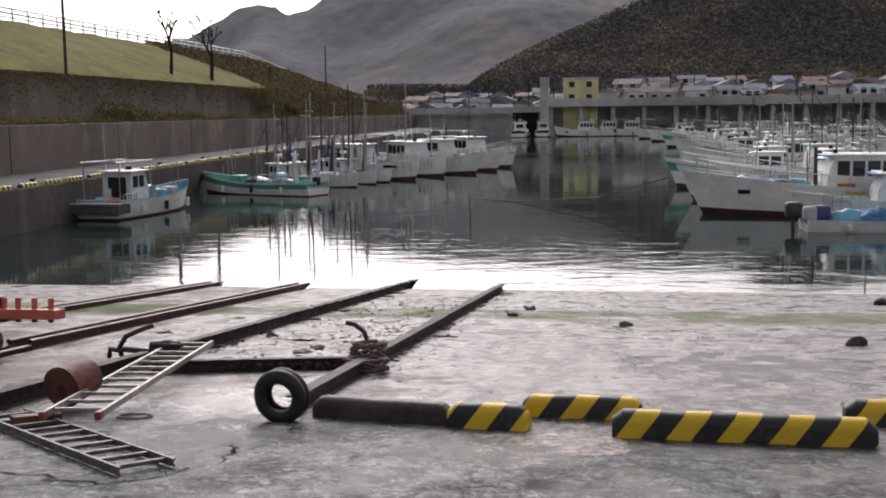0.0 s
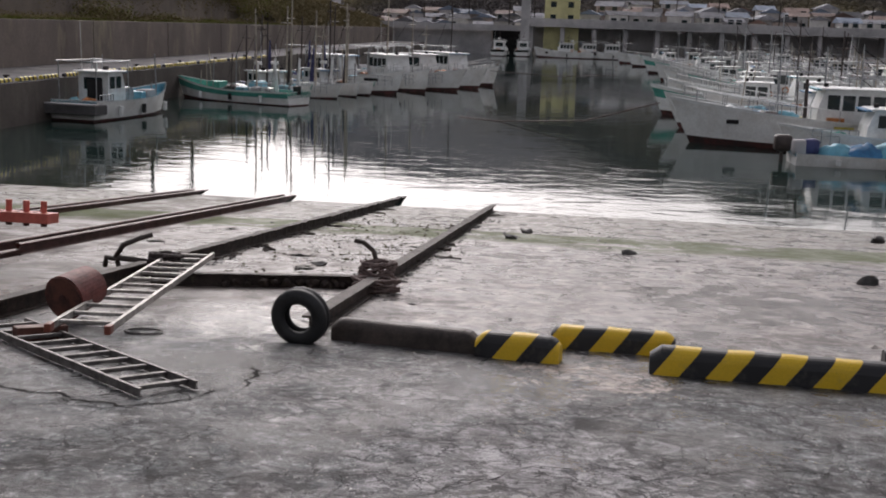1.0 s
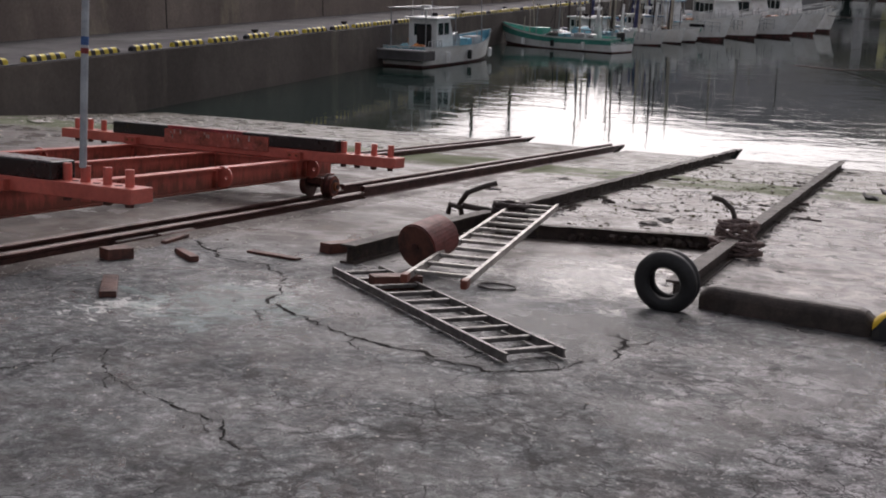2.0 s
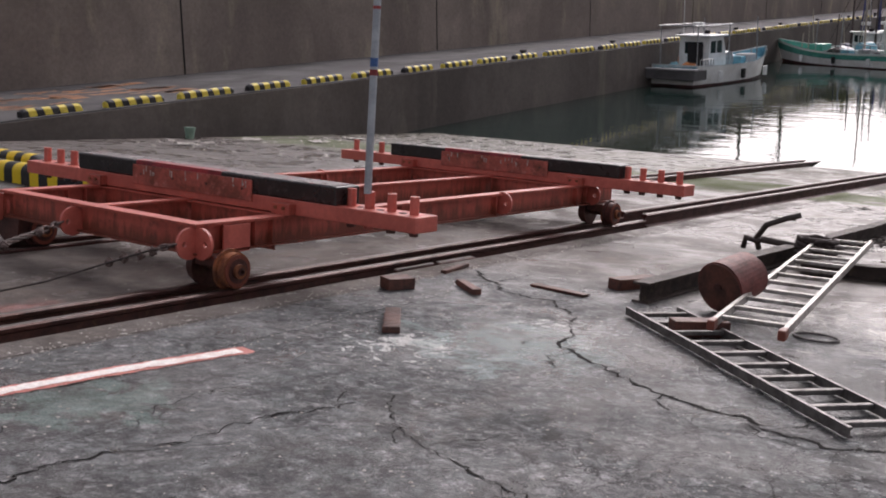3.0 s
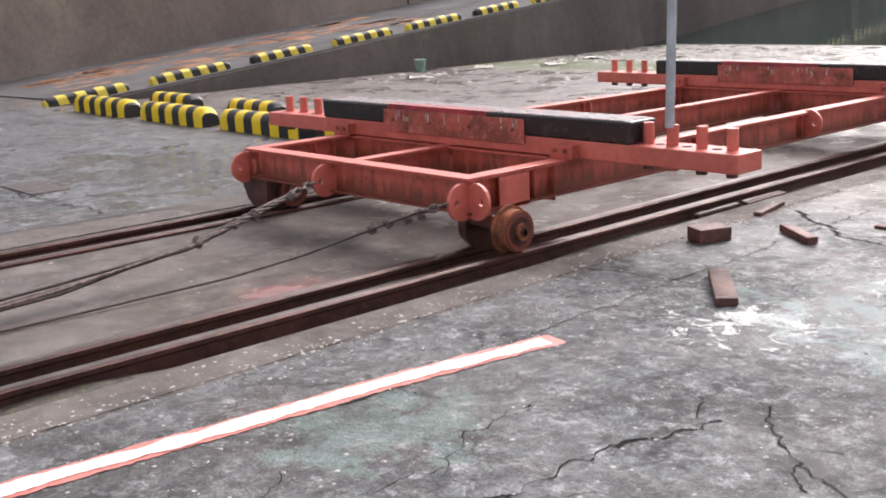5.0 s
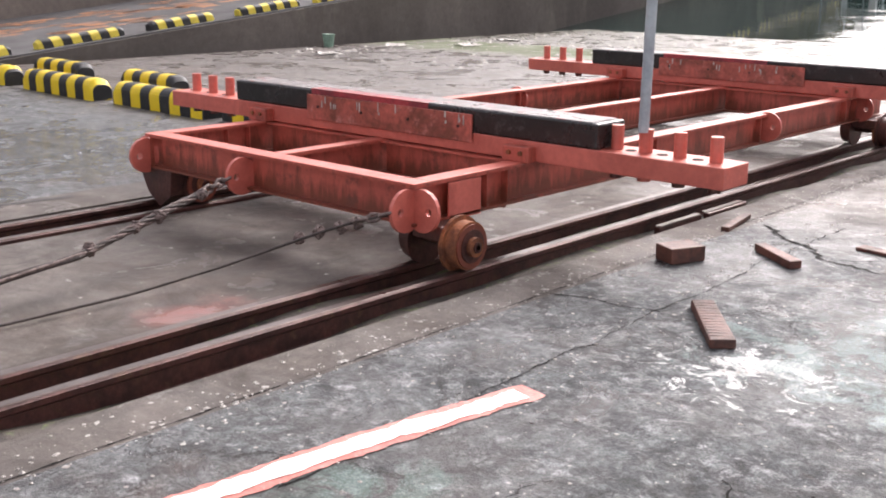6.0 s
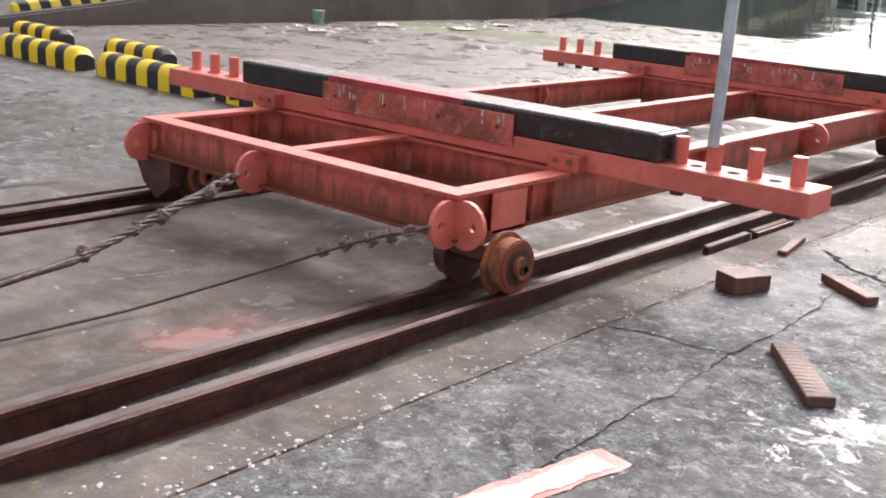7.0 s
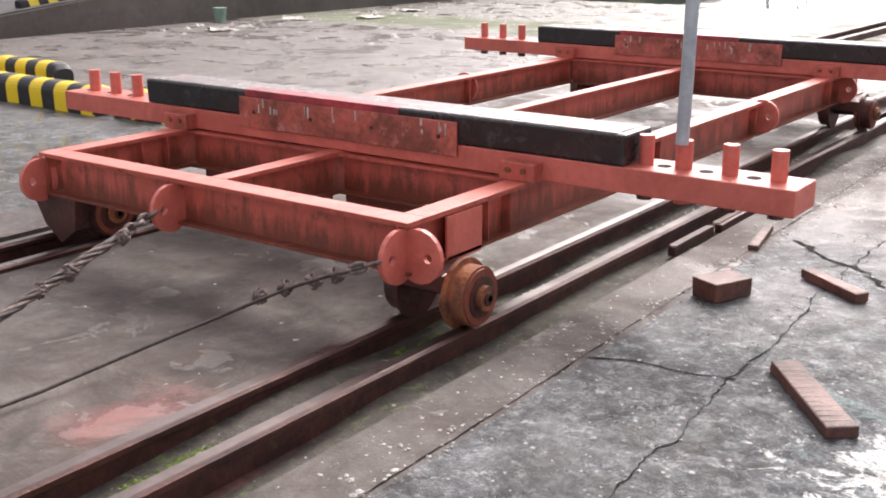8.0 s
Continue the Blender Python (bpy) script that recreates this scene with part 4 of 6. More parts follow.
def ladder(p, q, wd, rungs, mat, label, rail_w=0.03, feet=False):
    p, q = Vector(p), Vector(q)
    d = q - p
    L = d.length
    X = d.normalized()
    Y = Vector((0, 0, 1)).cross(X).normalized()
    Z = X.cross(Y)
    m = Matrix((X, Y, Z)).transposed().to_4x4()
    m.translation = p
    t = thing("ladder", RAMP @ m, label, "ladder", "ladders on the ground")
    for s in (-1, 1):
        y = s * wd / 2
        part("stile", extrude_profile([(y - rail_w / 2, 0), (y + rail_w / 2, 0), (y + rail_w / 2, 0.010), (y, 0.014), (y, 0.038), (y + rail_w / 2, 0.042), (y + rail_w / 2, 0.052), (y - rail_w / 2, 0.052)], 0, L, 1, "x"), mat, t)
        if feet:
            part("foot", a_box((-0.035, y - 0.024, -0.008), (0.065, y + 0.024, 0.058), 0.01), "red", t, "red rubber foot")
    for i in range(rungs):
        x = L * (i + 0.6) / rungs
        part("rung", a_box((x - 0.019, -wd / 2 + rail_w / 2, 0.018), (x + 0.019, wd / 2 - rail_w / 2, 0.046), 0.006), mat, t)
    return t


ladder((-3.04, 7.18, 0.10), (-3.66, 11.2, 0.19), 0.42, 12, "alu", "pale aluminium ladder lying across beams and blocks", feet=True)
ladder((-3.86, 7.62, 0.012), (-1.92, 6.02, 0.012), 0.37, 10, "dark_alu", "dirty grey steel ladder lying flat on asphalt", 0.022)

# ---- loose things on the slip ----


def block(x, y, yaw, L, wd, h, label, z=0.0, name="wood_block", tilt=0):
    b = part(name, jitter(a_box((-L / 2, -wd / 2, 0), (L / 2, wd / 2, h), 0.006), 0.005, 7, x * 9), "wood_red", m=RAMP @ pose(x, y, z, 0, tilt, yaw))
    return tagged(b, label, "wood block", "wood blocks")


block(-5.57, 7.0, 68, 0.215, 0.145, 0.085, "short red-brown wooden block on asphalt")
block(-5.2, 7.36, 145, 0.38, 0.07, 0.045, "thin red-brown stick of wood on asphalt", name="wood_stick")
block(-4.89, 6.11, 128, 0.55, 0.105, 0.042, "red-brown grooved plank lying on asphalt", name="wood_plank")
block(-4.73, 7.86, 172, 0.5, 0.08, 0.02, "thin reddish wooden slat on asphalt", name="wood_stick")
block(-5.75, 7.95, 100, 0.42, 0.05, 0.03, "thin reddish wooden slat on asphalt", name="wood_stick")
block(-4.42, 8.45, 70, 0.42, 0.13, 0.085, "reddish wooden block beside a beam")
block(-3.40, 7.33, 45, 0.36, 0.13, 0.10, "reddish wooden block under a ladder")
# grooves cut into the plank
pl = bpy.data.objects["wood_plank"]
for k in range(13):
    x = -0.25 + 0.037 * k
    part("groove", a_box((x + 0.02, -0.048, 0.0422), (x + 0.026, 0.048, 0.0442)), "rail", pl)

# red roller drum
dr = thing("roller_drum", RAMP @ pose(-3.54, 8.25, 0.035, 13, 0, -14), "faded red wooden roller drum lying on its side", "drum")
part("drum_body", jitter(rod(bmesh.new(), (0, -0.15, 0.185), (0, 0.17, 0.185), 0.185, 36, 0.165), 0.006, 5), "drum_red", dr)
part("drum_end", a_rod((0, -0.165, 0.185), (0, -0.15, 0.185), 0.172, 30), "wood_red", dr)
part("drum_hub", a_rod((0, -0.175, 0.19), (0, -0.165, 0.19), 0.03, 10), "rail", dr)

# tyre leaning on the end of the rail
ty = thing("tyre", RAMP @ pose(-1.605, 7.84, 0.205, 9, 0, -8), "worn black rubber tyre leaning against a rail", "tyre")
prof_t = [(0.105, -0.045), (0.125, -0.068), (0.165, -0.078), (0.200, -0.066), (0.218, -0.050), (0.2205, -0.02), (0.213, -0.012), (0.213, 0.012), (0.2205, 0.02), (0.218, 0.050), (0.200, 0.066), (0.165, 0.078), (0.125, 0.068), (0.105, 0.045), (0.118, 0.030), (0.150, 0.045), (0.190, 0.030), (0.190, -0.030), (0.150, -0.045), (0.118, -0.030)]
bm = bmesh.new()
n, k = 48, len(prof_t)
vsr = [[bm.verts.new((r * math.cos(a), b, r * math.sin(a))) for r, b in prof_t] for a in [2 * math.pi * i / n for i in range(n)]]
for i in range(n):
    for j in range(k):
        bm.faces.new((vsr[i][j], vsr[(i + 1) % n][j], vsr[(i + 1) % n][(j + 1) % k], vsr[i][(j + 1) % k]))
part("tyre_body", bm, "rubber", ty, smooth=True)

# cross beam between the slip rails with caked weed
cbm = thing("cross_beam", RAMP @ pose(-3.75, 10.25, 0.0, 0, 0, 19), "dark rusty steel beam lying across two rails", "beam")
part("beam_bar", jitter(extrude_profile([(a, b) for a, b in i_outline(0.12, 0.13)], 0, 2.1, 24, "x"), 0.006, 5), "seaweed_rail", cbm)
bm = bmesh.new()
for i in range(60):
    x = 0.7 + 1.35 * rng.random()
    bmesh.ops.create_icosphere(bm, subdivisions=1, radius=0.018 + 0.03 * rng.random(), matrix=Matrix.Translation((x, -0.08 + 0.06 * rng.random(), 0.015 + 0.05 * rng.random())))
part("caked_weed", jitter(bm, 0.02, 20), "seaweed_rail", cbm)


def rope_coil(name, m, r, turns, thick, mat, label, seed, squash=0.5):
    pts = []
    rr = random.Random(seed)
    for i in range(int(turns * 16)):
        a = 2 * math.pi * i / 16
        q = r * (0.75 + 0.3 * rr.random())
        pts.append((q * math.cos(a), q * math.sin(a) * 0.8, thick + (0.12 * squash) * (0.5 + 0.5 * math.sin(a * 0.63 + seed)) + 0.02 * rr.random()))
    ob = part(name, tube(bmesh.new(), pts, thick, 6), mat, m=m, smooth=True)
    return tagged(ob, label, "rope")


rope_coil("rope_tangle", RAMP @ pose(-1.60, 10.95, 0.06, 0, 0, 30), 0.19, 10, 0.018, "rope", "tangled brown rope lashed round a rail", 3, 1.6)
rope_coil("rope_tangle", RAMP @ pose(-1.55, 10.65, 0.0, 0, 0, 10), 0.24, 7, 0.016, "rope", "tangled brown rope lashed round a rail", 5, 1.0)
an = thing("anchor", RAMP @ pose(-4.15, 10.9, 0.05, 0, 0, 15), "dark rusty iron anchor propped on a beam", "anchor")
part("shank", tube(bmesh.new(), [(0.35, 0.0, 0.06), (0.0, 0.0, 0.10), (-0.2, 0, 0.12)], 0.034), "kerb_bare", an, smooth=True)
part("fluke", tube(bmesh.new(), [(-0.22, 0.1, 0.02), (-0.24, 0.02, 0.13), (-0.16, -0.02, 0.26), (0.02, -0.03, 0.34), (0.14, -0.03, 0.38)], 0.030), "kerb_bare", an, smooth=True)
part("fluke", tube(bmesh.new(), [(-0.2, 0.0, 0.1), (-0.34, 0.05, 0.12), (-0.36, 0.1, 0.02)], 0.030), "kerb_bare", an, smooth=True)
rope_coil("rope_tangle", RAMP @ pose(-3.78, 10.72, 0.08), 0.17, 9, 0.022, "wire", "dark rope heap beside an anchor", 8, 1.2)
hk = part("iron_hook", tube(bmesh.new(), [(-0.2, 0, 0.34), (-0.1, 0, 0.32), (0.0, 0, 0.24), (0.04, 0, 0.12), (0.02, 0, 0.0)], 0.028), "kerb_bare", m=RAMP @ pose(-1.68, 11.1, 0.14, 0, 0, 10), smooth=True)
tagged(hk, "bent dark iron hook standing in tangled rope", "hook")
rg = part("wire_ring", tube(bmesh.new(), [(0.14 * math.cos(a), 0.11 * math.sin(a), 0.012) for a in [0.35 * i for i in range(37)]], 0.009), "dark_alu", m=RAMP @ pose(-2.82, 7.82, 0.0), smooth=True)
tagged(rg, "ring of stiff grey cable lying on the slip", "cable ring")
bk = thing("bucket", RAMP @ pose(-18.2, 15.8, 0), "faded green plastic bucket by the quay wall", "bucket")
part("bucket_body", a_rod((0, 0, 0), (0, 0, 0.22), 0.085, 16, 0.115), "bucket", bk)
part("bucket_rim", a_rod((0, 0, 0.21), (0, 0, 0.23), 0.122, 16), "bucket", bk)

# ---- hauling ropes and chain ----


def strand(name, pts, r, mat, label, parent=None):
    ob = part(name, tube(bmesh.new(), pts, r, 6), mat, m=RAMP, smooth=True)
    return tagged(ob, label, "rope", "hauling ropes")


def chain(pts, r, link, mat, label, name="chain"):
    P3 = [Vector(p) for p in pts]
    bm = bmesh.new()
    tot = sum((b - a).length for a, b in zip(P3, P3[1:]))
    n = int(tot / link)
    for i in range(n):
        d = tot * (i + 0.5) / n
        for a, b in zip(P3, P3[1:]):
            if d <= (b - a).length:
                break
            d -= (b - a).length
        c = a + (b - a).normalized() * d
        q = (b - a).to_track_quat("X", "Z").to_matrix().to_4x4() @ Matrix.Rotation(math.pi / 2 * (i % 2) + 0.4, 4, "X")
        pts2 = [Matrix.Translation(c) @ q @ Vector((link * 0.72 * math.cos(t), link * 0.38 * math.sin(t), 0)) for t in [math.pi * k / 5 for k in range(11)]]
        tube(bm, pts2, r, 5)
    ob = part(name, bm, mat, m=RAMP, smooth=True)
    return tagged(ob, label, "chain", "hauling ropes")


A0 = (-7.66, 5.66, 0.335)
A1 = (-7.44, 5.0, 0.235)
A2 = (-7.32, 4.55, 0.165)
A3 = (-7.60, 5.46, 0.30)
chain([A0, A3], 0.010, 0.05, "rope", "rusty shackles and short chain hooked to the cradle")
hr = random.Random(77)
for k in range(5):
    dx = (-0.05, -0.02, 0.0, 0.035, 0.02)[k]
    dz = (0.022, 0.008, 0.0, 0.014, -0.012)[k]
    pts = []
    for i in range(15):      # strands that twist round one another down to the knot
        u = i / 14
        a = u * 16 + k * 1.257
        w = 0.015 * (1 - 0.5 * abs(2 * u - 1)) + 0.006 * hr.random()
        pts.append((A3[0] + (A2[0] - A3[0]) * u + w * math.cos(a), A3[1] + (A2[1] - A3[1]) * u, A3[2] + (A2[2] - A3[2]) * u + w * math.sin(a)))
    pts += [(-7.26 + dx, 3.75, 0.09 + dz), (-7.25 + 2 * dx, 2.6, 0.03 + 0.3 * abs(dz)), (-7.2 + 4 * dx, 0.0, 0.012), (-7.1 + 6 * dx, -8, 0.012)]
    strand("haul_rope", pts, 0.009, "rope" if k % 2 else "wire", "slack greasy hauling rope running up the yard")
for k, u in enumerate((0.08, 0.45, 0.62, 0.95)):
    p = [A3[i] + (A2[i] - A3[i]) * u for i in range(3)]
    rope_coil("rope_knot", RAMP @ pose(p[0], p[1], p[2] - 0.02, 0, 50, 60 + 25 * k), 0.024 + 0.006 * (k % 2), 4, 0.008, "rope", "greasy knot in the hauling ropes", 21 + k, 0.3)
B0 = (-6.37, 5.66, 0.34)
B1 = (-6.52, 5.55, 0.29)
chain([B0, B1], 0.009, 0.05, "rope", "rope eye and shackle on the cradle's corner lug")
for k, (px, py, pz) in enumerate(((-6.55, 5.56, 0.265), (-6.62, 5.52, 0.235), (-6.70, 5.46, 0.205), (-6.76, 5.40, 0.175))):
    rope_coil("rope_whipping", RAMP @ pose(px, py, pz, 0, 60, 40 + 30 * k), 0.028, 4, 0.007, "rope", "frayed pale rope whipping on a wire", 2 + k, 0.2)
strand("haul_rope", [B0, B1, (-6.68, 5.47, 0.225), (-6.95, 5.05, 0.075), (-7.0, 4.6, 0.03), (-7.05, 3.6, 0.012), (-7.1, 0, 0.012), (-7.1, -8, 0.012)], 0.007, "wire", "thin dark hauling wire lying on concrete")

# ---- grit, shells and stones ----


def scatter(name, n, region, size, mat, label, cat, seed, base=RAMP):
    rr = random.Random(seed)
    V, F = [], []
    for _ in range(n):
        x, y = region(rr)
        s = size * (0.3 + rr.random() ** 3 * 1.5)
        b = len(V)
        a0 = rr.random() * 6.28
        for k in range(5):
            a = a0 + k * 1.257
            V.append((x + s * math.cos(a) * (0.6 + 0.6 * rr.random()), y + s * math.sin(a) * (0.6 + 0.6 * rr.random()), 0.002))
        V.append((x, y, s * (0.25 + 0.5 * rr.random())))
        F += [(b + k, b + (k + 1) % 5, b + 5) for k in range(5)]
    me = bpy.data.meshes.new(name)
    me.from_pydata(V, [], F)
    me.materials.append(M[mat])
    ob = new(name, me)
    ob.matrix_basis = base
    return tagged(ob, label, cat, kind="stuff")


scatter("shell_chips", 2200, lambda r: (-5.9 + 6.5 * r.random() ** 1.4, 2.2 + 7 * r.random()), 0.0075, "shell", "pale shell and paint chips on asphalt", "debris", 1)
scatter("shell_chips", 600, lambda r: (-5.93 + 0.3 * abs(r.gauss(0, 0.5)), 2 + 10 * r.random()), 0.0065, "shell", "pale shell chips beside the rail", "debris", 2)
scatter("shell_chips", 260, lambda r: (-17.8 + 4.5 * r.random() ** 1.5, 13 + 9 * r.random() + 2 * r.random()), 0.05, "shell", "white litter washed against the quay wall", "debris", 3)
scatter("grit", 700, lambda r: (-5 + 9 * r.random(), 9 + 13 * r.random() ** 0.7), 0.022, "stone", "dark stones and weed on the wet slip", "stones", 4)
scatter("weed_litter", 1500, lambda r: (-3.5 + 2.1 * r.random(), 11.5 + 10 * r.random()), 0.022, "weed", "brown-green weed litter between the old rails", "seaweed", 61)
scatter("weed_litter", 900, lambda r: (r.choice((-1.55, -3.95, -1.5)) + 0.25 * r.gauss(0, 0.7), 8.5 + 14 * r.random()), 0.030, "stone", "dark weed and grit along the old rails", "seaweed", 62)
scatter("shell_chips", 90, lambda r: (-5 + 9 * r.random(), 9 + 12 * r.random()), 0.03, "shell", "white scraps on the wet slip", "debris", 6)
for x, y, s in ((-0.66, 17.7, 0.14), (-0.45, 18.9, 0.12), (1.2, 16.2, 0.1), (4.1, 14.1, 0.16), (6.0, 21.2, 0.16), (-2.6, 12.6, 0.09)):
    bm = bmesh.new()
    bmesh.ops.create_icosphere(bm, subdivisions=2, radius=s * 0.62, matrix=Matrix.Diagonal((1.3, 0.9, 0.6, 1)))
    st = part("stone", jitter(bm, s * 0.7, 2.2 / s * 0.6, x), "stone", m=RAMP @ pose(x, y, s * 0.2), smooth=True)
    tagged(st, "dark weedy stone lying on the wet slip", "stone", "slip stones")

scatter("shell_chips", 500, lambda r: (-5.72 + 0.05 * r.gauss(0, 0.6), 2 + 12 * r.random()), 0.009, "shell", "pale chips caught in a joint", "debris", 16)
scatter("shell_chips", 260, lambda r: (-8.3 + 1.7 * r.random(), 1.5 + 10 * r.random()), 0.008, "shell", "pale chips on concrete between rails", "debris", 17)
scatter("shell_chips", 500, lambda r: (-17 + 8 * r.random(), 2.5 + 14 * r.random()), 0.014, "shell", "pale chips on the far yard", "debris", 18)
# moss and grit in the channels
scatter("moss", 900, lambda r: (-6.40 + 0.10 * r.random(), 2.6 + 3.6 * r.random()), 0.014, "moss", "green moss tufts between the rails", "moss", 19, RAMP @ pose(0, 0, -0.068))
scatter("shell_chips", 600, lambda r: (-6.42 + 0.13 * r.random(), 2.6 + 12 * r.random()), 0.010, "shell", "pale chips in the rail channel", "debris", 20, RAMP @ pose(0, 0, -0.066))
scatter("shell_chips", 300, lambda r: (-6.11 + 0.12 * r.random(), 2.6 + 12 * r.random()), 0.009, "shell", "pale chips in the rail channel", "debris", 21, RAMP @ pose(0, 0, -0.066))

for x, y, q in ((-3.1, 13.6, 0.16), (-2.7, 12.3, 0.12), (-5.3, 14.2, 0.13), (-1.9, 15.5, 0.1), (-5.0, 16.5, 0.12), (-17.4, 16.8, 0.2), (-16.6, 17.9, 0.22), (-17.0, 19.6, 0.2), (-16.9, 14.6, 0.18)):
    bm = bmesh.new()
    bmesh.ops.create_grid(bm, x_segments=6, y_segments=6, size=q)
    for vv in bm.verts:
        vv.co.z = 0.03 + 0.35 * q * abs(noise.noise(vv.co * 9 + Vector((x, y, 0))))
        vv.co.x *= 1 + 0.5 * noise.noise(vv.co * 5)
    bg = part("plastic_bag", bm, "shell", m=RAMP @ pose(x, y, -0.012, 0, 0, x * 60))
    tagged(bg, "crumpled white plastic scrap lying on the slip", "litter", "litter")
wd = random.Random(31)
for k in range(26):
    x, y = wd.choice((-1.5, -3.75)) + wd.uniform(-0.25, 0.25), wd.uniform(12, 23)
    bm = bmesh.new()
    for _ in range(5):
        a = wd.uniform(0, 6.28)
        q = wd.uniform(0.08, 0.22)
        tube(bm, [(0, 0, 0.012), (q * 0.5 * math.cos(a), q * 0.5 * math.sin(a), 0.02), (q * math.cos(a + 0.5), q * math.sin(a + 0.5), 0.012)], 0.011, 4)
    tagged(part("seaweed", bm, "seaweed_rail", m=RAMP @ pose(x, y, 0)), "dark strands of seaweed on the slip", "seaweed", "seaweed on the slip")

# ---- boats ----


def hull_mesh(L, B, F, rise, lo=0.0, hi=1.0, inset=0.0, n=14, sheer=0.08):
    """A lofted shell between two heights of the side (0 waterline, 1 gunwale); bow towards +x."""
    bm = bmesh.new()
    rows = []
    for i in range(n + 1):
        u = i / n
        x = -L / 2 + L * u
        half = B / 2 * (0.86 + 0.14 * min(1, u * 4)) * (1 - max(0, (u - 0.45) / 0.55) ** 2.2) + 0.02
        top = F + rise * max(0, (u - 0.35) / 0.65) ** 2 + sheer * (1 - u) ** 2
        row = []
        for k in range(5):
            f = lo + (hi - lo) * k / 4
            flare = 0.74 + 0.26 * f ** 0.8
            fx = x + (f - 0.55) * 0.07 * L * max(0, (u - 0.6) / 0.4) ** 2
            row.append((fx, half * flare - inset, -0.12 + (top + 0.12) * f))
        rows.append(row)
    ls = [[bm.verts.new(p) for p in r] for r in rows]
    rs = [[bm.verts.new((p[0], -p[1], p[2])) for p in r] for r in rows]
    for a, b in zip(ls, ls[1:]):
        for k in range(4):
            bm.faces.new((a[k], b[k], b[k + 1], a[k + 1]))
    for a, b in zip(rs, rs[1:]):
        for k in range(4):
            bm.faces.new((a[k], a[k + 1], b[k + 1], b[k]))
    for k in range(4):
        bm.faces.new((ls[0][k], ls[0][k + 1], rs[0][k + 1], rs[0][k]))
        bm.faces.new((ls[-1][k], rs[-1][k], rs[-1][k + 1], ls[-1][k + 1]))
    return bm


def deck_mesh(L, B, F, rise, f=0.72, n=14, sheer=0.08):
    bm = bmesh.new()
    prev = None
    for i in range(n + 1):
        u = i / n
        x = -L / 2 + L * u
        half = B / 2 * (0.86 + 0.14 * min(1, u * 4)) * (1 - max(0, (u - 0.45) / 0.55) ** 2.2) * (0.74 + 0.26 * f ** 0.8) + 0.01
        top = F + rise * max(0, (u - 0.35) / 0.65) ** 2 + sheer * (1 - u) ** 2
        z = -0.12 + (top + 0.12) * f
        fx = x + (f - 0.55) * 0.07 * L * max(0, (u - 0.6) / 0.4) ** 2
        cur = (bm.verts.new((fx, half, z)), bm.verts.new((fx, -half, z)))
        if prev:
            bm.faces.new((prev[0], prev[1], cur[1], cur[0]))
        prev = cur
    return bm


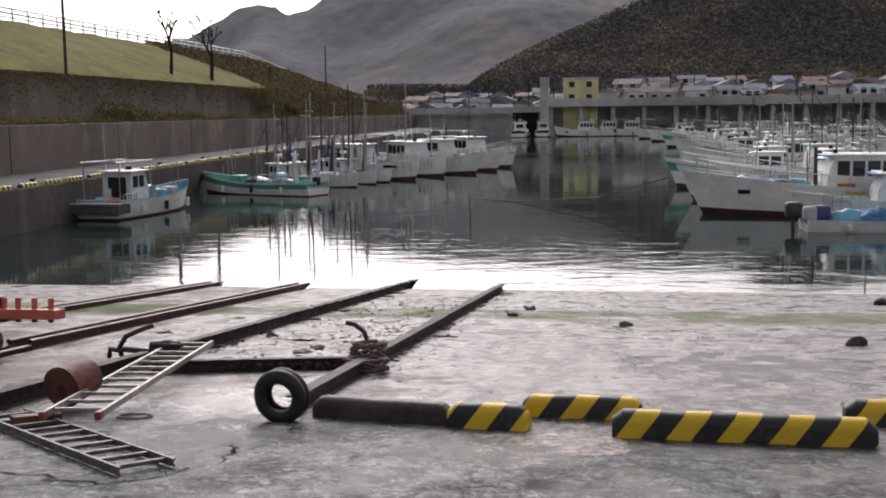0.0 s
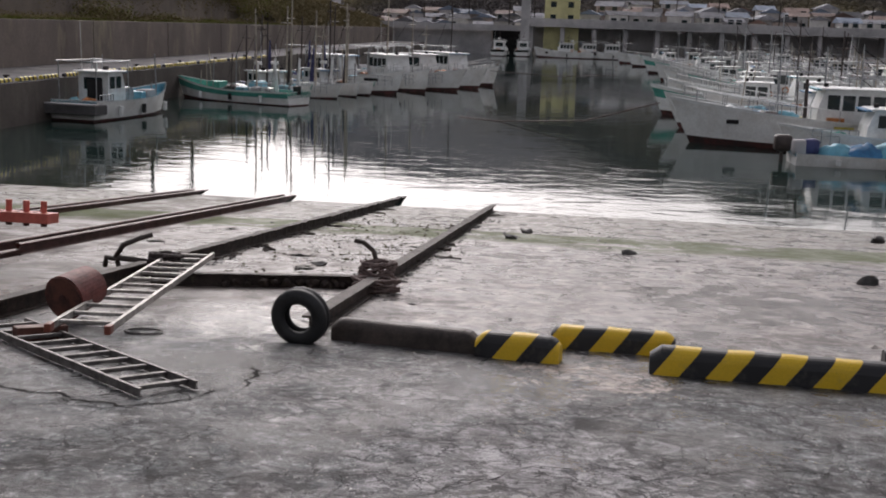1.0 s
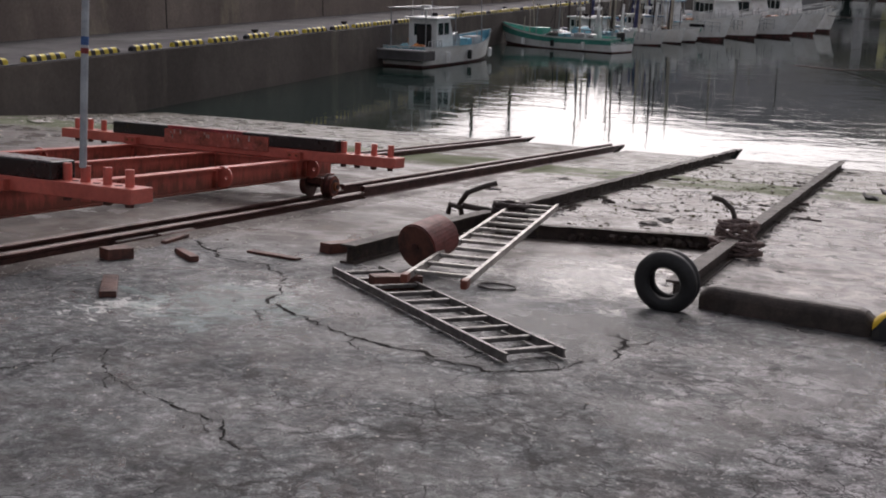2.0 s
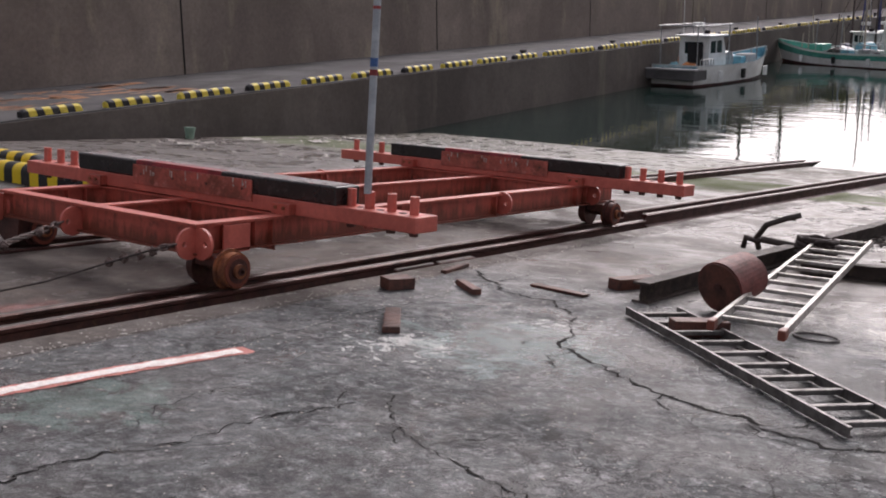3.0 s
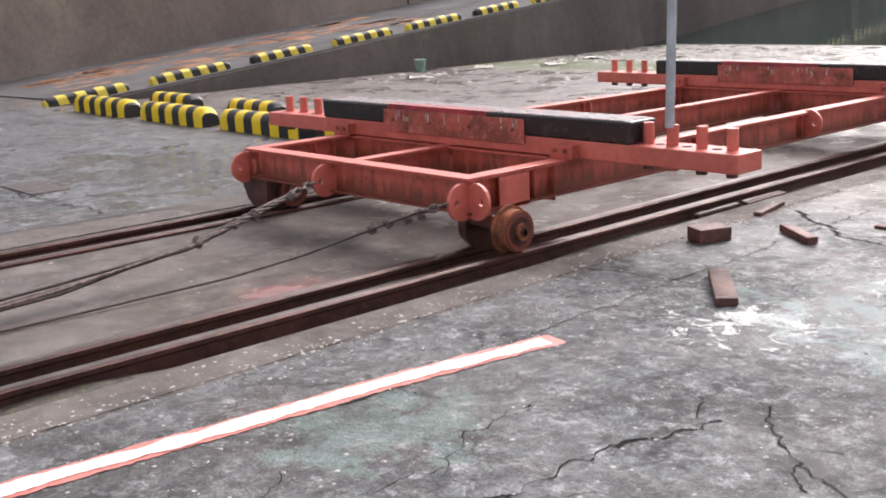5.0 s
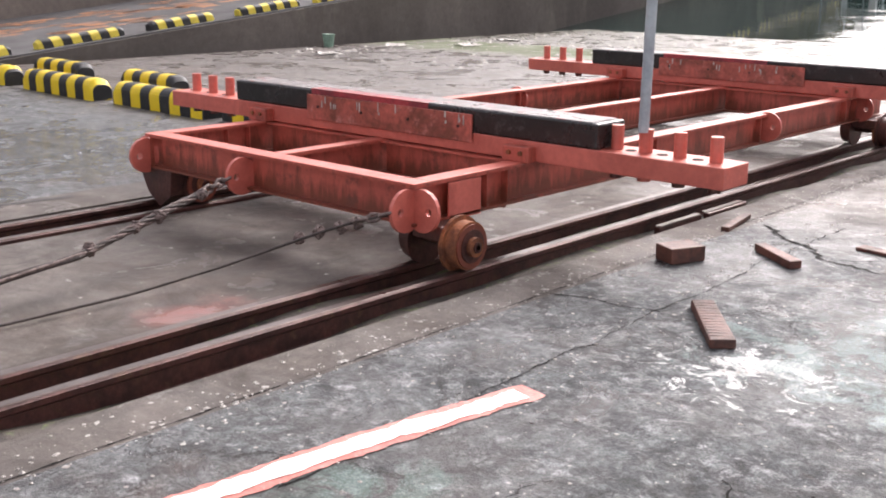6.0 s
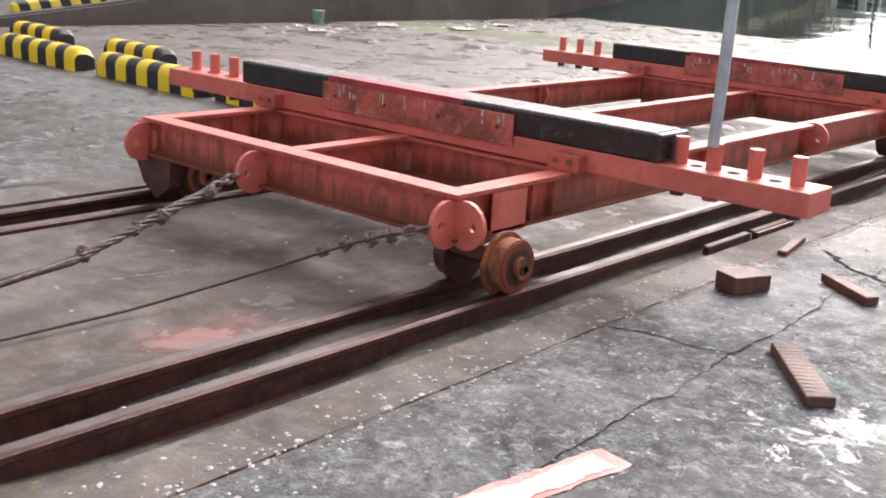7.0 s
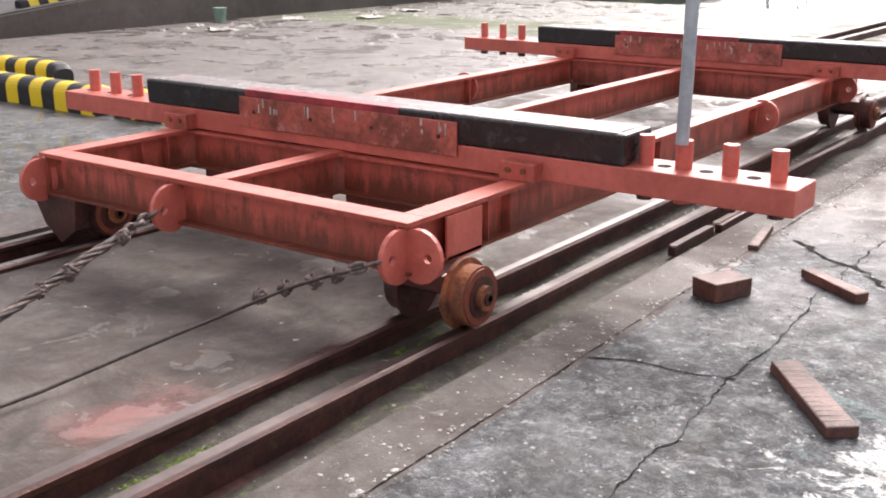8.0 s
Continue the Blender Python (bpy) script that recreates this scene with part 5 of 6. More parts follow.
def boat(name, m, L, B, F, rise, label, cabin=None, deck="cabin", hull="hull", stripe=None, masts=(), extras=(), group="moored boats", awning=None):
    t = thing(name, m, label, "boat", group)
    h = part("hull", hull_mesh(L, B, F, rise, 0.22, 1.0), hull, t, smooth=False)
    part("bottom_band", hull_mesh(L, B, F, rise, 0.0, 0.22, -0.004), "antifoul", h, "dark bottom paint at the waterline")
    if stripe:
        part("stripe", hull_mesh(L, B, F, rise, 0.62, 0.9, -0.012), stripe, h)
    part("inner_side", hull_mesh(L, B, F, rise, 0.7, 1.0, 0.06), deck, h)
    part("rub_rail", hull_mesh(L, B, F, rise, 0.95, 1.02, -0.035), "cabin" if hull != "cabin" else "steel", h)
    part("deck", deck_mesh(L, B, F, rise), deck, t)
    dz = F * 0.70
    if cabin:
        x0, x1, cw, ch = cabin
        c = part("cabin", extrude_profile([(x0, dz - 0.1), (x1, dz - 0.1), (x1 - 0.08, dz + ch * 0.55), (x1 - 0.30, dz + ch), (x0 + 0.05, dz + ch)], -cw / 2, cw / 2), "cabin", t)
        part("roof", a_box((x0 - 0.15, -cw / 2 - 0.12, dz + ch), (x1 - 0.1, cw / 2 + 0.12, dz + ch + 0.07), 0.03), "cabin", c)
        nw = max(2, int((x1 - x0) / 0.6))
        for s in (-1, 1):
            for k in range(nw):
                a = x0 + 0.15 + (x1 - x0 - 0.45) * k / nw
                part("window", a_box((a, s * cw / 2 - 0.012, dz + ch * 0.52), (a + (x1 - x0 - 0.45) / nw - 0.1, s * cw / 2 + 0.012, dz + ch * 0.88), 0.004), "glass", c)
        for k in range(3):
            a = -cw / 2 + 0.1 + (cw - 0.2) * k / 3
            part("window", a_box((-0.012, a, 0), (0.012, a + (cw - 0.2) / 3 - 0.08, ch * 0.36), 0.004), "glass", c, m=pose(x1 - 0.185, 0, dz + ch * 0.57, 0, -26, 0))
        part("window", a_box((x0 - 0.012, -cw * 0.3, dz + ch * 0.5), (x0 + 0.012, cw * 0.3, dz + ch * 0.85), 0.004), "glass", c)
    for (x, y, hgt, r, mat) in masts:
        r = r * 1.5
        ms = part("mast", a_rod((x, y, dz - 0.1), (x + 0.02 * hgt, y, dz + hgt), r, 8, r * 0.6), mat, t)
        if hgt > 2:
            part("spar", a_rod((x - 0.35, y, dz + hgt * 0.8), (x + 0.35, y, dz + hgt * 0.8), r * 0.5, 6), mat, ms)
            part("stay", a_rod((x + 0.02 * hgt, y, dz + hgt * 0.95), (x - L * 0.28, y, dz + 0.5), 0.012, 4), "far_dark", ms)
    for (kind, x, y, z, s, mat) in extras:
        if kind == "crate":
            part("crate", a_box((x - s, y - s * 0.7, dz + z), (x + s, y + s * 0.7, dz + z + s * 0.8), 0.03), mat, t)
        elif kind == "float":
            bm = bmesh.new()
            bmesh.ops.create_icosphere(bm, subdivisions=2, radius=s, matrix=Matrix.Translation((x, y, dz + z + s)))
            part("float", bm, mat, t, smooth=True)
        elif kind == "tarp":
            bm = bmesh.new()
            bmesh.ops.create_icosphere(bm, subdivisions=3, radius=1, matrix=Matrix.Translation((x, y, dz + z + s * 0.4)) @ Matrix.Diagonal((s * 1.3, s * 0.8, s * 0.8, 1)))
            part("boat_cover", jitter(bm, s * 0.28, 2.2 / s, x), mat, t, smooth=True)
        elif kind == "furl":
            bm = rod(bmesh.new(), (x, y, dz), (x + 0.15, y, dz + s), 0.13, 10, 0.05)
            bmesh.ops.subdivide_edges(bm, edges=bm.edges[:], cuts=3)
            part("furled_sail", jitter(bm, 0.06, 4, x), mat, t, smooth=True)
        elif kind == "rails":
            bm = bmesh.new()
            for k in range(6):
                rod(bm, (x + k * s / 5, y, dz), (x + k * s / 5, y, dz + z), 0.018, 5)
            rod(bm, (x, y, dz + z), (x + s, y, dz + z), 0.018, 5)
            rod(bm, (x, y, dz + z * 0.55), (x + s, y, dz + z * 0.55), 0.014, 5)
            part("guard_rail", bm, mat, t)
        elif kind == "engine":
            q = max(s, 0.16)
            e = part("outboard_motor", jitter(a_box((x - q, y - q * 0.9, dz + z), (x + q * 1.2, y + q * 0.9, dz + z + 0.28 + q), 0.4 * q), 0.02, 5), mat, t, smooth=True)
            part("leg", a_box((x - 0.05, y - 0.05, -0.25), (x + 0.07, y + 0.05, dz + z), 0.02), mat, e)
        elif kind == "frame":
            bm = bmesh.new()
            for a in (0, s):
                for b in (-y, y):
                    rod(bm, (x + a, b, dz), (x + a, b, dz + z), 0.025, 6)
            for b in (-y, y):
                rod(bm, (x - 0.2, b, dz + z), (x + s + 0.2, b, dz + z), 0.025, 6)
            for a in (0, s):
                rod(bm, (x + a, -y, dz + z), (x + a, y, dz + z), 0.025, 6)
            part("pipe_frame", bm, mat, t)
        elif kind == "mark":
            part("name_bar", a_box((x, y - 0.01, z), (x + s, y + 0.01, z + 0.16)), mat, t)
    rr = random.Random(int(m.translation.x * 31 + m.translation.y * 17))
    for k in range(rr.randint(10, 16) if F > 0.4 else 0):
        x, y = rr.uniform(-0.45, 0.3) * L, rr.uniform(-0.34, 0.34) * B
        if cabin and cabin[0] - 0.4 < x < cabin[1] + 0.3:
            continue
        q = rr.uniform(0.2, 0.42)
        what = rr.random()
        mat = rr.choice(["cabin", "cabin", "cyan", "blue", "far_concrete", "teal", "tarp", "orange", "mast_dark", "steel"])
        if what < 0.45:
            part("box", jitter(a_box((x - q, y - q * 0.8, dz - 0.05), (x + q, y + q * 0.8, dz + q * 1.3), 0.03), 0.02, 5, x), mat, t)
        elif what < 0.8:
            part("post", a_rod((x, y, dz - 0.1), (x + rr.uniform(-0.2, 0.2), y + rr.uniform(-0.15, 0.15), dz + rr.uniform(0.8, 2.3)), 0.025, 6), rr.choice(["steel", "mast", "mast_dark"]), t)
        else:
            part("reel", a_rod((x, y - q, dz + q * 0.8), (x, y + q, dz + q * 0.8), q * 0.8, 12), mat, t)
    # bow rail, roof gear, net heaps and floats
    def side(u):
        half = B / 2 * (0.86 + 0.14 * min(1, u * 4)) * (1 - max(0, (u - 0.45) / 0.55) ** 2.2)
        return -L / 2 + L * u, half * 0.94, F + rise * max(0, (u - 0.35) / 0.65) ** 2 + 0.08 * (1 - u) ** 2
    for s in (-1, 1) if L > 9 else ():
        top = []
        for k in range(6):
            x, y, z = side(0.58 + 0.075 * k)
            part("stanchion", a_rod((x, s * y, z - 0.02), (x, s * y, z + 0.42), 0.016, 5), "steel", t)
            top.append((x, s * y, z + 0.42))
        part("bow_rail", tube(bmesh.new(), top, 0.02, 5), "cabin", t)
    if cabin:
        x0, x1, cw, ch = cabin
        zr = dz + ch + 0.07
        part("roof_light", a_box((x1 - 0.5, -0.1, zr), (x1 - 0.35, 0.1, zr + 0.14), 0.02), "far_dark", t)
        part("radar_dome", a_rod((x0 + 0.3, 0, zr + 0.3), (x0 + 0.3, 0, zr + 0.46), 0.22, 12), "cabin", t)
        part("radar_post", a_rod((x0 + 0.3, 0, zr), (x0 + 0.3, 0, zr + 0.3), 0.04, 6), "cabin", t)
        part("aerial", a_rod((x0 + 0.1, cw * 0.4, zr), (x0 + 0.05, cw * 0.4, zr + rr.uniform(1.0, 2.2)), 0.014, 4), "cabin", t)
        part("visor", a_box((x1 - 0.16, -cw / 2 - 0.06, zr - 0.1), (x1 + 0.10, cw / 2 + 0.06, zr - 0.04), 0.01), rr.choice(["cabin", "cyan", "blue"]), t)
        ring = [(x0 + 0.25 + 0.17 * math.cos(a), cw / 2 + 0.05, dz + ch * 0.3 + 0.17 * math.sin(a)) for a in [0.698 * i for i in range(10)]]
        part("life_ring", tube(bmesh.new(), ring, 0.045, 5), "orange", t)
    for k in range(4 if F > 0.4 else 0):
        x, y = rr.uniform(-0.44, 0.32) * L, rr.uniform(-0.3, 0.3) * B
        q = rr.uniform(0.22, 0.4)
        bm = bmesh.new()
        bmesh.ops.create_icosphere(bm, subdivisions=2, radius=q, matrix=Matrix.Translation((x, y, dz + 0.1)) @ Matrix.Diagonal((1.4, 1.0, 0.8, 1)))
        part("net_heap", jitter(bm, q * 0.5, 3.5, x), rr.choice(["teal", "cyan", "tarp", "cabin", "mast_dark", "orange"]), t)
    for k in range(3):
        x = -L * 0.3 + L * 0.25 * k
        for s in (-1, 1):
            part("fender", a_rod((x, s * (B / 2 * 0.99), F * 0.25), (x, s * (B / 2 * 1.0), F * 0.75), 0.09, 8), "rubber" if k % 2 else "cabin", t)
    return t


def afloat(x, y, yaw):
    return pose(x, y, WATER, 0, 0, yaw)


# the small white boat nearest the slip
small_boat = boat("fishing_boat", afloat(-18.55, 43.4, 84), 7.2, 2.5, 0.72, 0.45, "small white fishing boat with wheelhouse and pale blue foredeck", (-2.1, -0.7, 1.3, 1.3), "cyan", "hull", None,
     [(-1.4, 0.0, 2.0, 0.02, "steel"), (2.6, 0, 0.7, 0.03, "steel")], [("crate", 0.3, 0.3, 0, 0.35, "cabin"), ("crate", 1.6, 0, 0, 0.5, "cyan"), ("rails", -3.3, -1.0, 0.5, 1.0, "steel"), ("frame", -3.2, 0.8, 1.75, 2.4, "steel"), ("crate", -2.9, 0, 0, 0.3, "far_concrete")])
part("stern_platform", jitter(a_box((-4.15, -1.28, 0.30), (-3.25, 1.28, 0.66), 0.03), 0.02, 3), "quay_top", small_boat, "weathered dark grey stern platform")
part("stern_rail", a_box((-4.17, -1.30, 0.66), (-3.95, 1.30, 0.72), 0.02), "far_concrete", small_boat)
# thin dark sheet on the cabin that paints the doorway's shade
part("doorway", a_box((-2.125, -0.42, 0.50), (-2.112, 0.25, 1.55)), "far_dark", small_boat, "dark panel painted as a shaded wheelhouse doorway")
# the low green boat, side on
boat("fishing_boat", afloat(-16.9, 53.8, 158), 7.6, 2.2, 0.6, 0.5, "low white and teal fishing boat with open deck", None, "teal", "hull", "teal",
     [(-1.2, 0, 4.2, 0.035, "mast")], [("crate", -1.9, 0, 0, 0.45, "cabin"), ("crate", -0.9, 0.2, 0, 0.4, "cabin"), ("engine", -3.7, 0, 0.1, 0, "rubber"), ("crate", 0.8, 0.2, 0, 0.3, "far_concrete"), ("rails", -2.6, 0.9, 0.6, 2.0, "steel"), ("furl", -2.6, 0.2, 0, 1.5, "cabin")])
# boats in a row, their bows towards open water
LEFT_ROW = [(56.2, -13.9, 7.5), (58.3, -12.8, 7.5), (60.4, -12.2, 8), (62.4, -11.8, 8.5), (64.7, -10.6, 9.5), (67.3, -9.3, 10.5), (70.4, -7.6, 11.5), (74.0, -6.6, 12), (78.0, -6.0, 12), (83, -6.8, 11)]
for i, (y, xb, L) in enumerate(LEFT_ROW):
    big = i >= 4
    masts = [(-0.6, 0, 3.6 + 0.9 * (i % 3), 0.04, "mast" if i % 2 else "mast_dark")]
    if not big:
        masts += [(1.2, 0.2, 4.8 - 0.5 * (i % 2), 0.04, "mast"), (-2.2, -0.2, 3.4 + 0.6 * (i % 2), 0.04, "mast_dark")]
    ex = [("furl", -2.1, 0.3, 0, 2.6, "tarp"), ("furl", 0.9, 0.3, 0, 2.3, "tarp" if i % 2 else "mast_dark"), ("crate", -0.2, 0.2, 0, 0.4, "cyan" if i % 2 else "far_concrete"), ("rails", 0.8, -0.9, 0.55, 2.0, "steel"), ("crate", 1.5, -0.2, 0, 0.35, "cabin"), ("furl", 0.5, -0.4, 0, 1.7, "cabin")]
    if big:
        ex = [("frame", -3.6, 0.9, 2.1, 2.2, "steel"), ("crate", -2.6, 0.3, 0, 0.6, "cyan"), ("rails", 1.8, -0.7, 0.55, 2.6, "steel"), ("rails", 1.8, 0.7, 0.55, 2.6, "steel"), ("float", 2.0, 0.2, 0, 0.25, "orange"), ("mark", 2.6, -1.06, 0.75, 1.0, "far_dark")]
    yaw = -36 + 17 * math.sin(i * 2.2)
    L = L * (0.95 if big else 0.8)
    boat("fishing_boat", afloat(xb - L * 0.48 * math.cos(radians(yaw)), y - L * 0.48 * math.sin(radians(yaw)), yaw), L, 1.8 if not big else 2.3, 0.5 if not big else 0.72, 0.35 if not big else 0.75,
         "white fishing boat with furled dark sail and tall mast" if not big else "large white fishing boat with glazed wheelhouse and raised bow",
         (-1.7, -0.5, 1.0, 0.95) if not big else (-1.6 + 0.5 * (i % 2), 0.7 + 0.5 * (i % 2), 1.6, 1.6), "far_concrete" if big else "teal" if i % 3 == 0 else "cabin", "hull", None, masts, ex)
# right side: bows point into the harbour
boat("fishing_boat", afloat(10.8, 42.6, 177), 13.5, 2.8, 1.0, 0.7, "large white fishing boat with blue floats and long cabin", (-1.2, 1.9, 1.8, 1.55), "cabin", "hull", None,
     [(2.25, 0.9, 1.9, 0.06, "mast_dark"), (0.2, 0, 3.2, 0.03, "steel")],
     [("tarp", 3.9, 0.2, 0.1, 0.45, "blue"), ("tarp", 3.2, -0.5, 0.1, 0.4, "cyan"), ("float", 4.9, 0.3, 0.35, 0.24, "cabin"), ("tarp", 3.5, 0.5, 0.15, 0.42, "mast_dark"), ("tarp", 2.9, 0.5, 0.2, 0.4, "cyan"), ("crate", 2.5, 0.3, 0.2, 0.35, "yellow"), ("crate", 1.2, 1.0, 0.3, 0.3, "orange"), ("crate", -0.6, 1.05, 0.25, 0.3, "teal"), ("rails", -5, 1.3, 0.8, 4, "steel"), ("frame", -4.2, 1.1, 1.5, 3.0, "steel"), ("mark", 4.6, 1.02, 0.85, 0.45, "far_dark"), ("mark", 0.6, 1.52, 0.8, 0.7, "yellow"), ("mark", -1.6, 1.52, 0.82, 1.3, "far_dark"), ("tarp", -2.6, 0, 0, 0.5, "far_concrete")])
boat("fishing_boat", afloat(11.2, 39.6, 177), 7.5, 2.3, 0.75, 0.35, "white boat with a low glazed cabin", (-1.8, 1.2, 1.6, 1.2), "cabin", "hull", None, [(-1.0, 0, 1.6, 0.03, "steel")], [("rails", 1.4, 0.8, 0.5, 1.5, "steel")])
boat("skiff", afloat(10.5, 37.3, 2), 6.4, 1.9, 0.34, 0.22, "low white skiff under a blue cover with outboard motors", None, "cyan", "hull", None, [], [("engine", -3.45, 0.45, 0.12, 0.26, "mast_dark"), ("engine", -3.1, -0.35, 0.10, 0.20, "far_concrete"), ("engine", -2.6, 0.1, 0.08, 0.22, "tarp"), ("tarp", -1.7, 0.15, -0.15, 0.5, "cyan"), ("tarp", -0.9, 0.1, -0.15, 0.55, "blue"), ("tarp", 0.0, 0.15, -0.15, 0.6, "cyan"), ("tarp", 1.0, 0.1, -0.15, 0.6, "blue")])
RIGHT_ROW = [(49.5, 3.6, 13), (53.0, 5.5, 12), (56.6, 3.4, 12), (60.5, 6.0, 11), (64.5, 4.6, 11), (69, 6.5, 12), (74, 5.4, 11), (79, 7.2, 11), (85, 6.0, 11), (92, 7.6, 12), (100, 6.2, 11), (109, 8, 12), (119, 6, 12), (130, 6.5, 12), (142, 5.2, 12), (155, 4, 12)]
for i, (y, xb, L) in enumerate(RIGHT_ROW):
    ex = [("tarp", 2.2, 0.1, 0, 0.5, ("cyan", "tarp", "far_concrete", "teal")[i % 4]), ("rails", 1.6, 0.8, 0.6, 2.6, "steel"), ("frame", -3.8, 0.9, 1.9, 2.4, "steel"), ("crate", -2.4, 0.2, 0, 0.55, "cabin"), ("crate", 3.4, 0, 0, 0.3, ("orange", "blue", "cyan")[i % 3])]
    boat("fishing_boat", afloat(xb + L / 2, y, 180 + 9 * math.sin(i * 2.3)), L * 0.9, 2.4, 0.8, 0.75, "white fishing boat moored bow out, with wheelhouse and pipe frames",
         (-1.4 + 0.6 * (i % 3), 0.2 + 0.6 * (i % 3), 1.5, 1.25 + 0.25 * (i % 2)), "cabin", "hull", "teal" if i % 5 == 2 else None, [(-0.6, 0.2, 3.2 + (i % 3) * 0.7, 0.04, "mast_dark" if i % 2 else "steel"), (-4.2, 0, 2.8, 0.03, "mast")], ex)
for i, (y, x) in enumerate([(52, 19), (58, 20), (63, 18.5), (70, 20), (77, 19.5), (86, 21), (97, 20), (112, 21), (128, 20), (145, 19)]):
    boat("fishing_boat", afloat(x + 1.5, y, 178 + 4 * math.sin(i)), 10, 2.6, 1.0, 0.8, "white fishing boat moored in a second row", (-1.4, 1.0, 1.8, 1.6), "cabin", "hull", None, [(-0.6, 0.2, 4.0 + (i % 3) * 0.6, 0.04, "mast_dark"), (2.2, 0, 3.0, 0.03, "mast")], [("frame", -3.8, 0.9, 2.0, 2.4, "steel"), ("crate", 2.4, 0.2, 0, 0.55, "cyan")])
for i, x in enumerate((-13, -9.5, -3, 0.5, 4)):
    boat("fishing_boat", afloat(x, 172 + 3 * (i % 2), 178 if i > 1 else 90), 9, 2.5, 0.9, 0.7, "white fishing boat at the harbour's end", (-1.4, 1.0, 1.8, 1.6), "cabin", "hull", None, [(-0.6, 0, 3.0, 0.04, "mast_dark")], [("frame", -3.2, 0.9, 1.9, 2.2, "steel")], "moored boats")
# mooring lines
for pts in ([(3.2, 41.8, -0.9), (0.5, 44.5, -1.9), (-3.2, 48.5, WATER + 0.02), (-5.2, 50, WATER + 0.01)], [(-6.0, 75, -1.2), (-2.0, 82, -1.7), (3.0, 95, -1.9)]):
    ob = part("mooring_line", tube(bmesh.new(), pts, 0.025, 5), "rope", smooth=True)
    tagged(ob, "thin pale mooring line hanging to the water", "rope", "mooring lines")

# ---- bank above the walls: fence, poles, trees, brush ----
fence = thing("guard_fence", QUAY, "white road guard fence along the top of the slope", "fence")
for k in range(62):
    s = 10 + 2.4 * k
    taper = 1.0 if s < 128 else max(0.15, 1 - (s - 128) / 120)
    x = -21.0
    z = 8.6 * taper
    part("post", a_box((x - 0.05, s - 0.05, z - 0.2), (x + 0.05, s + 0.05, z + 0.95)), "cabin", fence)
    s2 = s + 2.4
    t2 = 1.0 if s2 < 128 else max(0.15, 1 - (s2 - 128) / 120)
    x2, z2 = -21.0, 8.6 * t2
    for hgt, r in ((0.95, 0.075), (0.6, 0.075), (0.3, 0.06)):
        part("rail_bar", a_rod((x, s, z + hgt), (x2, s2, z2 + hgt), r, 5), "cabin", fence)


def bare_tree(m, h, label, seed):
    rr = random.Random(seed)
    t = thing("tree", m, label, "tree", "bare trees on the slope")
    trunk = bmesh.new()
    twigs = bmesh.new()

    def grow(bm, p, d, ln, r, lev):
        q = p + d * ln
        rod(bm, p, q, r, 6, r * 0.65)
        if lev == 0:
            return
        for _ in range(3 if lev > 1 else 4):
            e = (d + Vector((rr.uniform(-0.75, 0.75), rr.uniform(-0.75, 0.75), rr.uniform(-0.05, 0.45)))).normalized()
            grow(twigs, p + d * ln * rr.uniform(0.75, 1.0), e, ln * rr.uniform(0.5, 0.8), r * 0.6, lev - 1)
    grow(trunk, Vector((0, 0, -0.1)), Vector((0.05, 0, 1)).normalized(), h * 0.38, h * 0.028, 4)
    part("trunk", trunk, "bark", t)
    part("crown", twigs, "bark", t, "thin bare branches")
    return t


bare_tree(QUAY @ pose(-10.2, 70.5, 4.75), 5.6, "bare winter tree pruned short on the grass slope", 1)
bare_tree(QUAY @ pose(-9.7, 78.6, 4.55), 6.0, "bare winter tree with crooked limbs on the slope", 4)
for s, h, x in ((49.3, 7.5, -8.6), (94.5, 2.7, -9.0), (118, 6, -8.6)):
    pl = thing("utility_pole", QUAY @ pose(x, s, 3.4), "tall dark utility pole at the wall's top", "pole", "utility poles")
    part("shaft", a_rod((0, 0, 0), (0, 0, h), 0.10 if h > 4 else 0.06, 10, 0.07 if h > 4 else 0.05), "kerb_bare", pl)
    if h < 3:
        part("sign_plate", a_box((-0.03, -0.3, h - 0.7), (0.03, 0.3, h)), "far_dark", pl)


def clumps(name, n, place, mat, label, cat, seed, flat=1.0, ragged=0.75):
    """Many small leafy clumps in one mesh."""
    rr = random.Random(seed)
    base = bmesh.new()
    bmesh.ops.create_icosphere(base, subdivisions=1, radius=1)
    bv = [v.co.copy() for v in base.verts]
    bf = [[v.index for v in f.verts] for f in base.faces]
    base.free()
    V, F = [], []
    for _ in range(n):
        p, s = place(rr)
        if p is None:
            continue
        o = len(V)
        for c in bv:
            k = s * (0.93 - ragged / 2 + ragged * rr.random())
            V.append((p[0] + c.x * k, p[1] + c.y * k, p[2] + c.z * k * flat))
        F += [[i + o for i in f] for f in bf]
    me = bpy.data.meshes.new(name)
    me.from_pydata(V, [], F)
    me.materials.append(M[mat])
    me.polygons.foreach_set("use_smooth", [True] * len(me.polygons))
    ob = new(name, me)
    return tagged(ob, label, cat, kind="stuff")


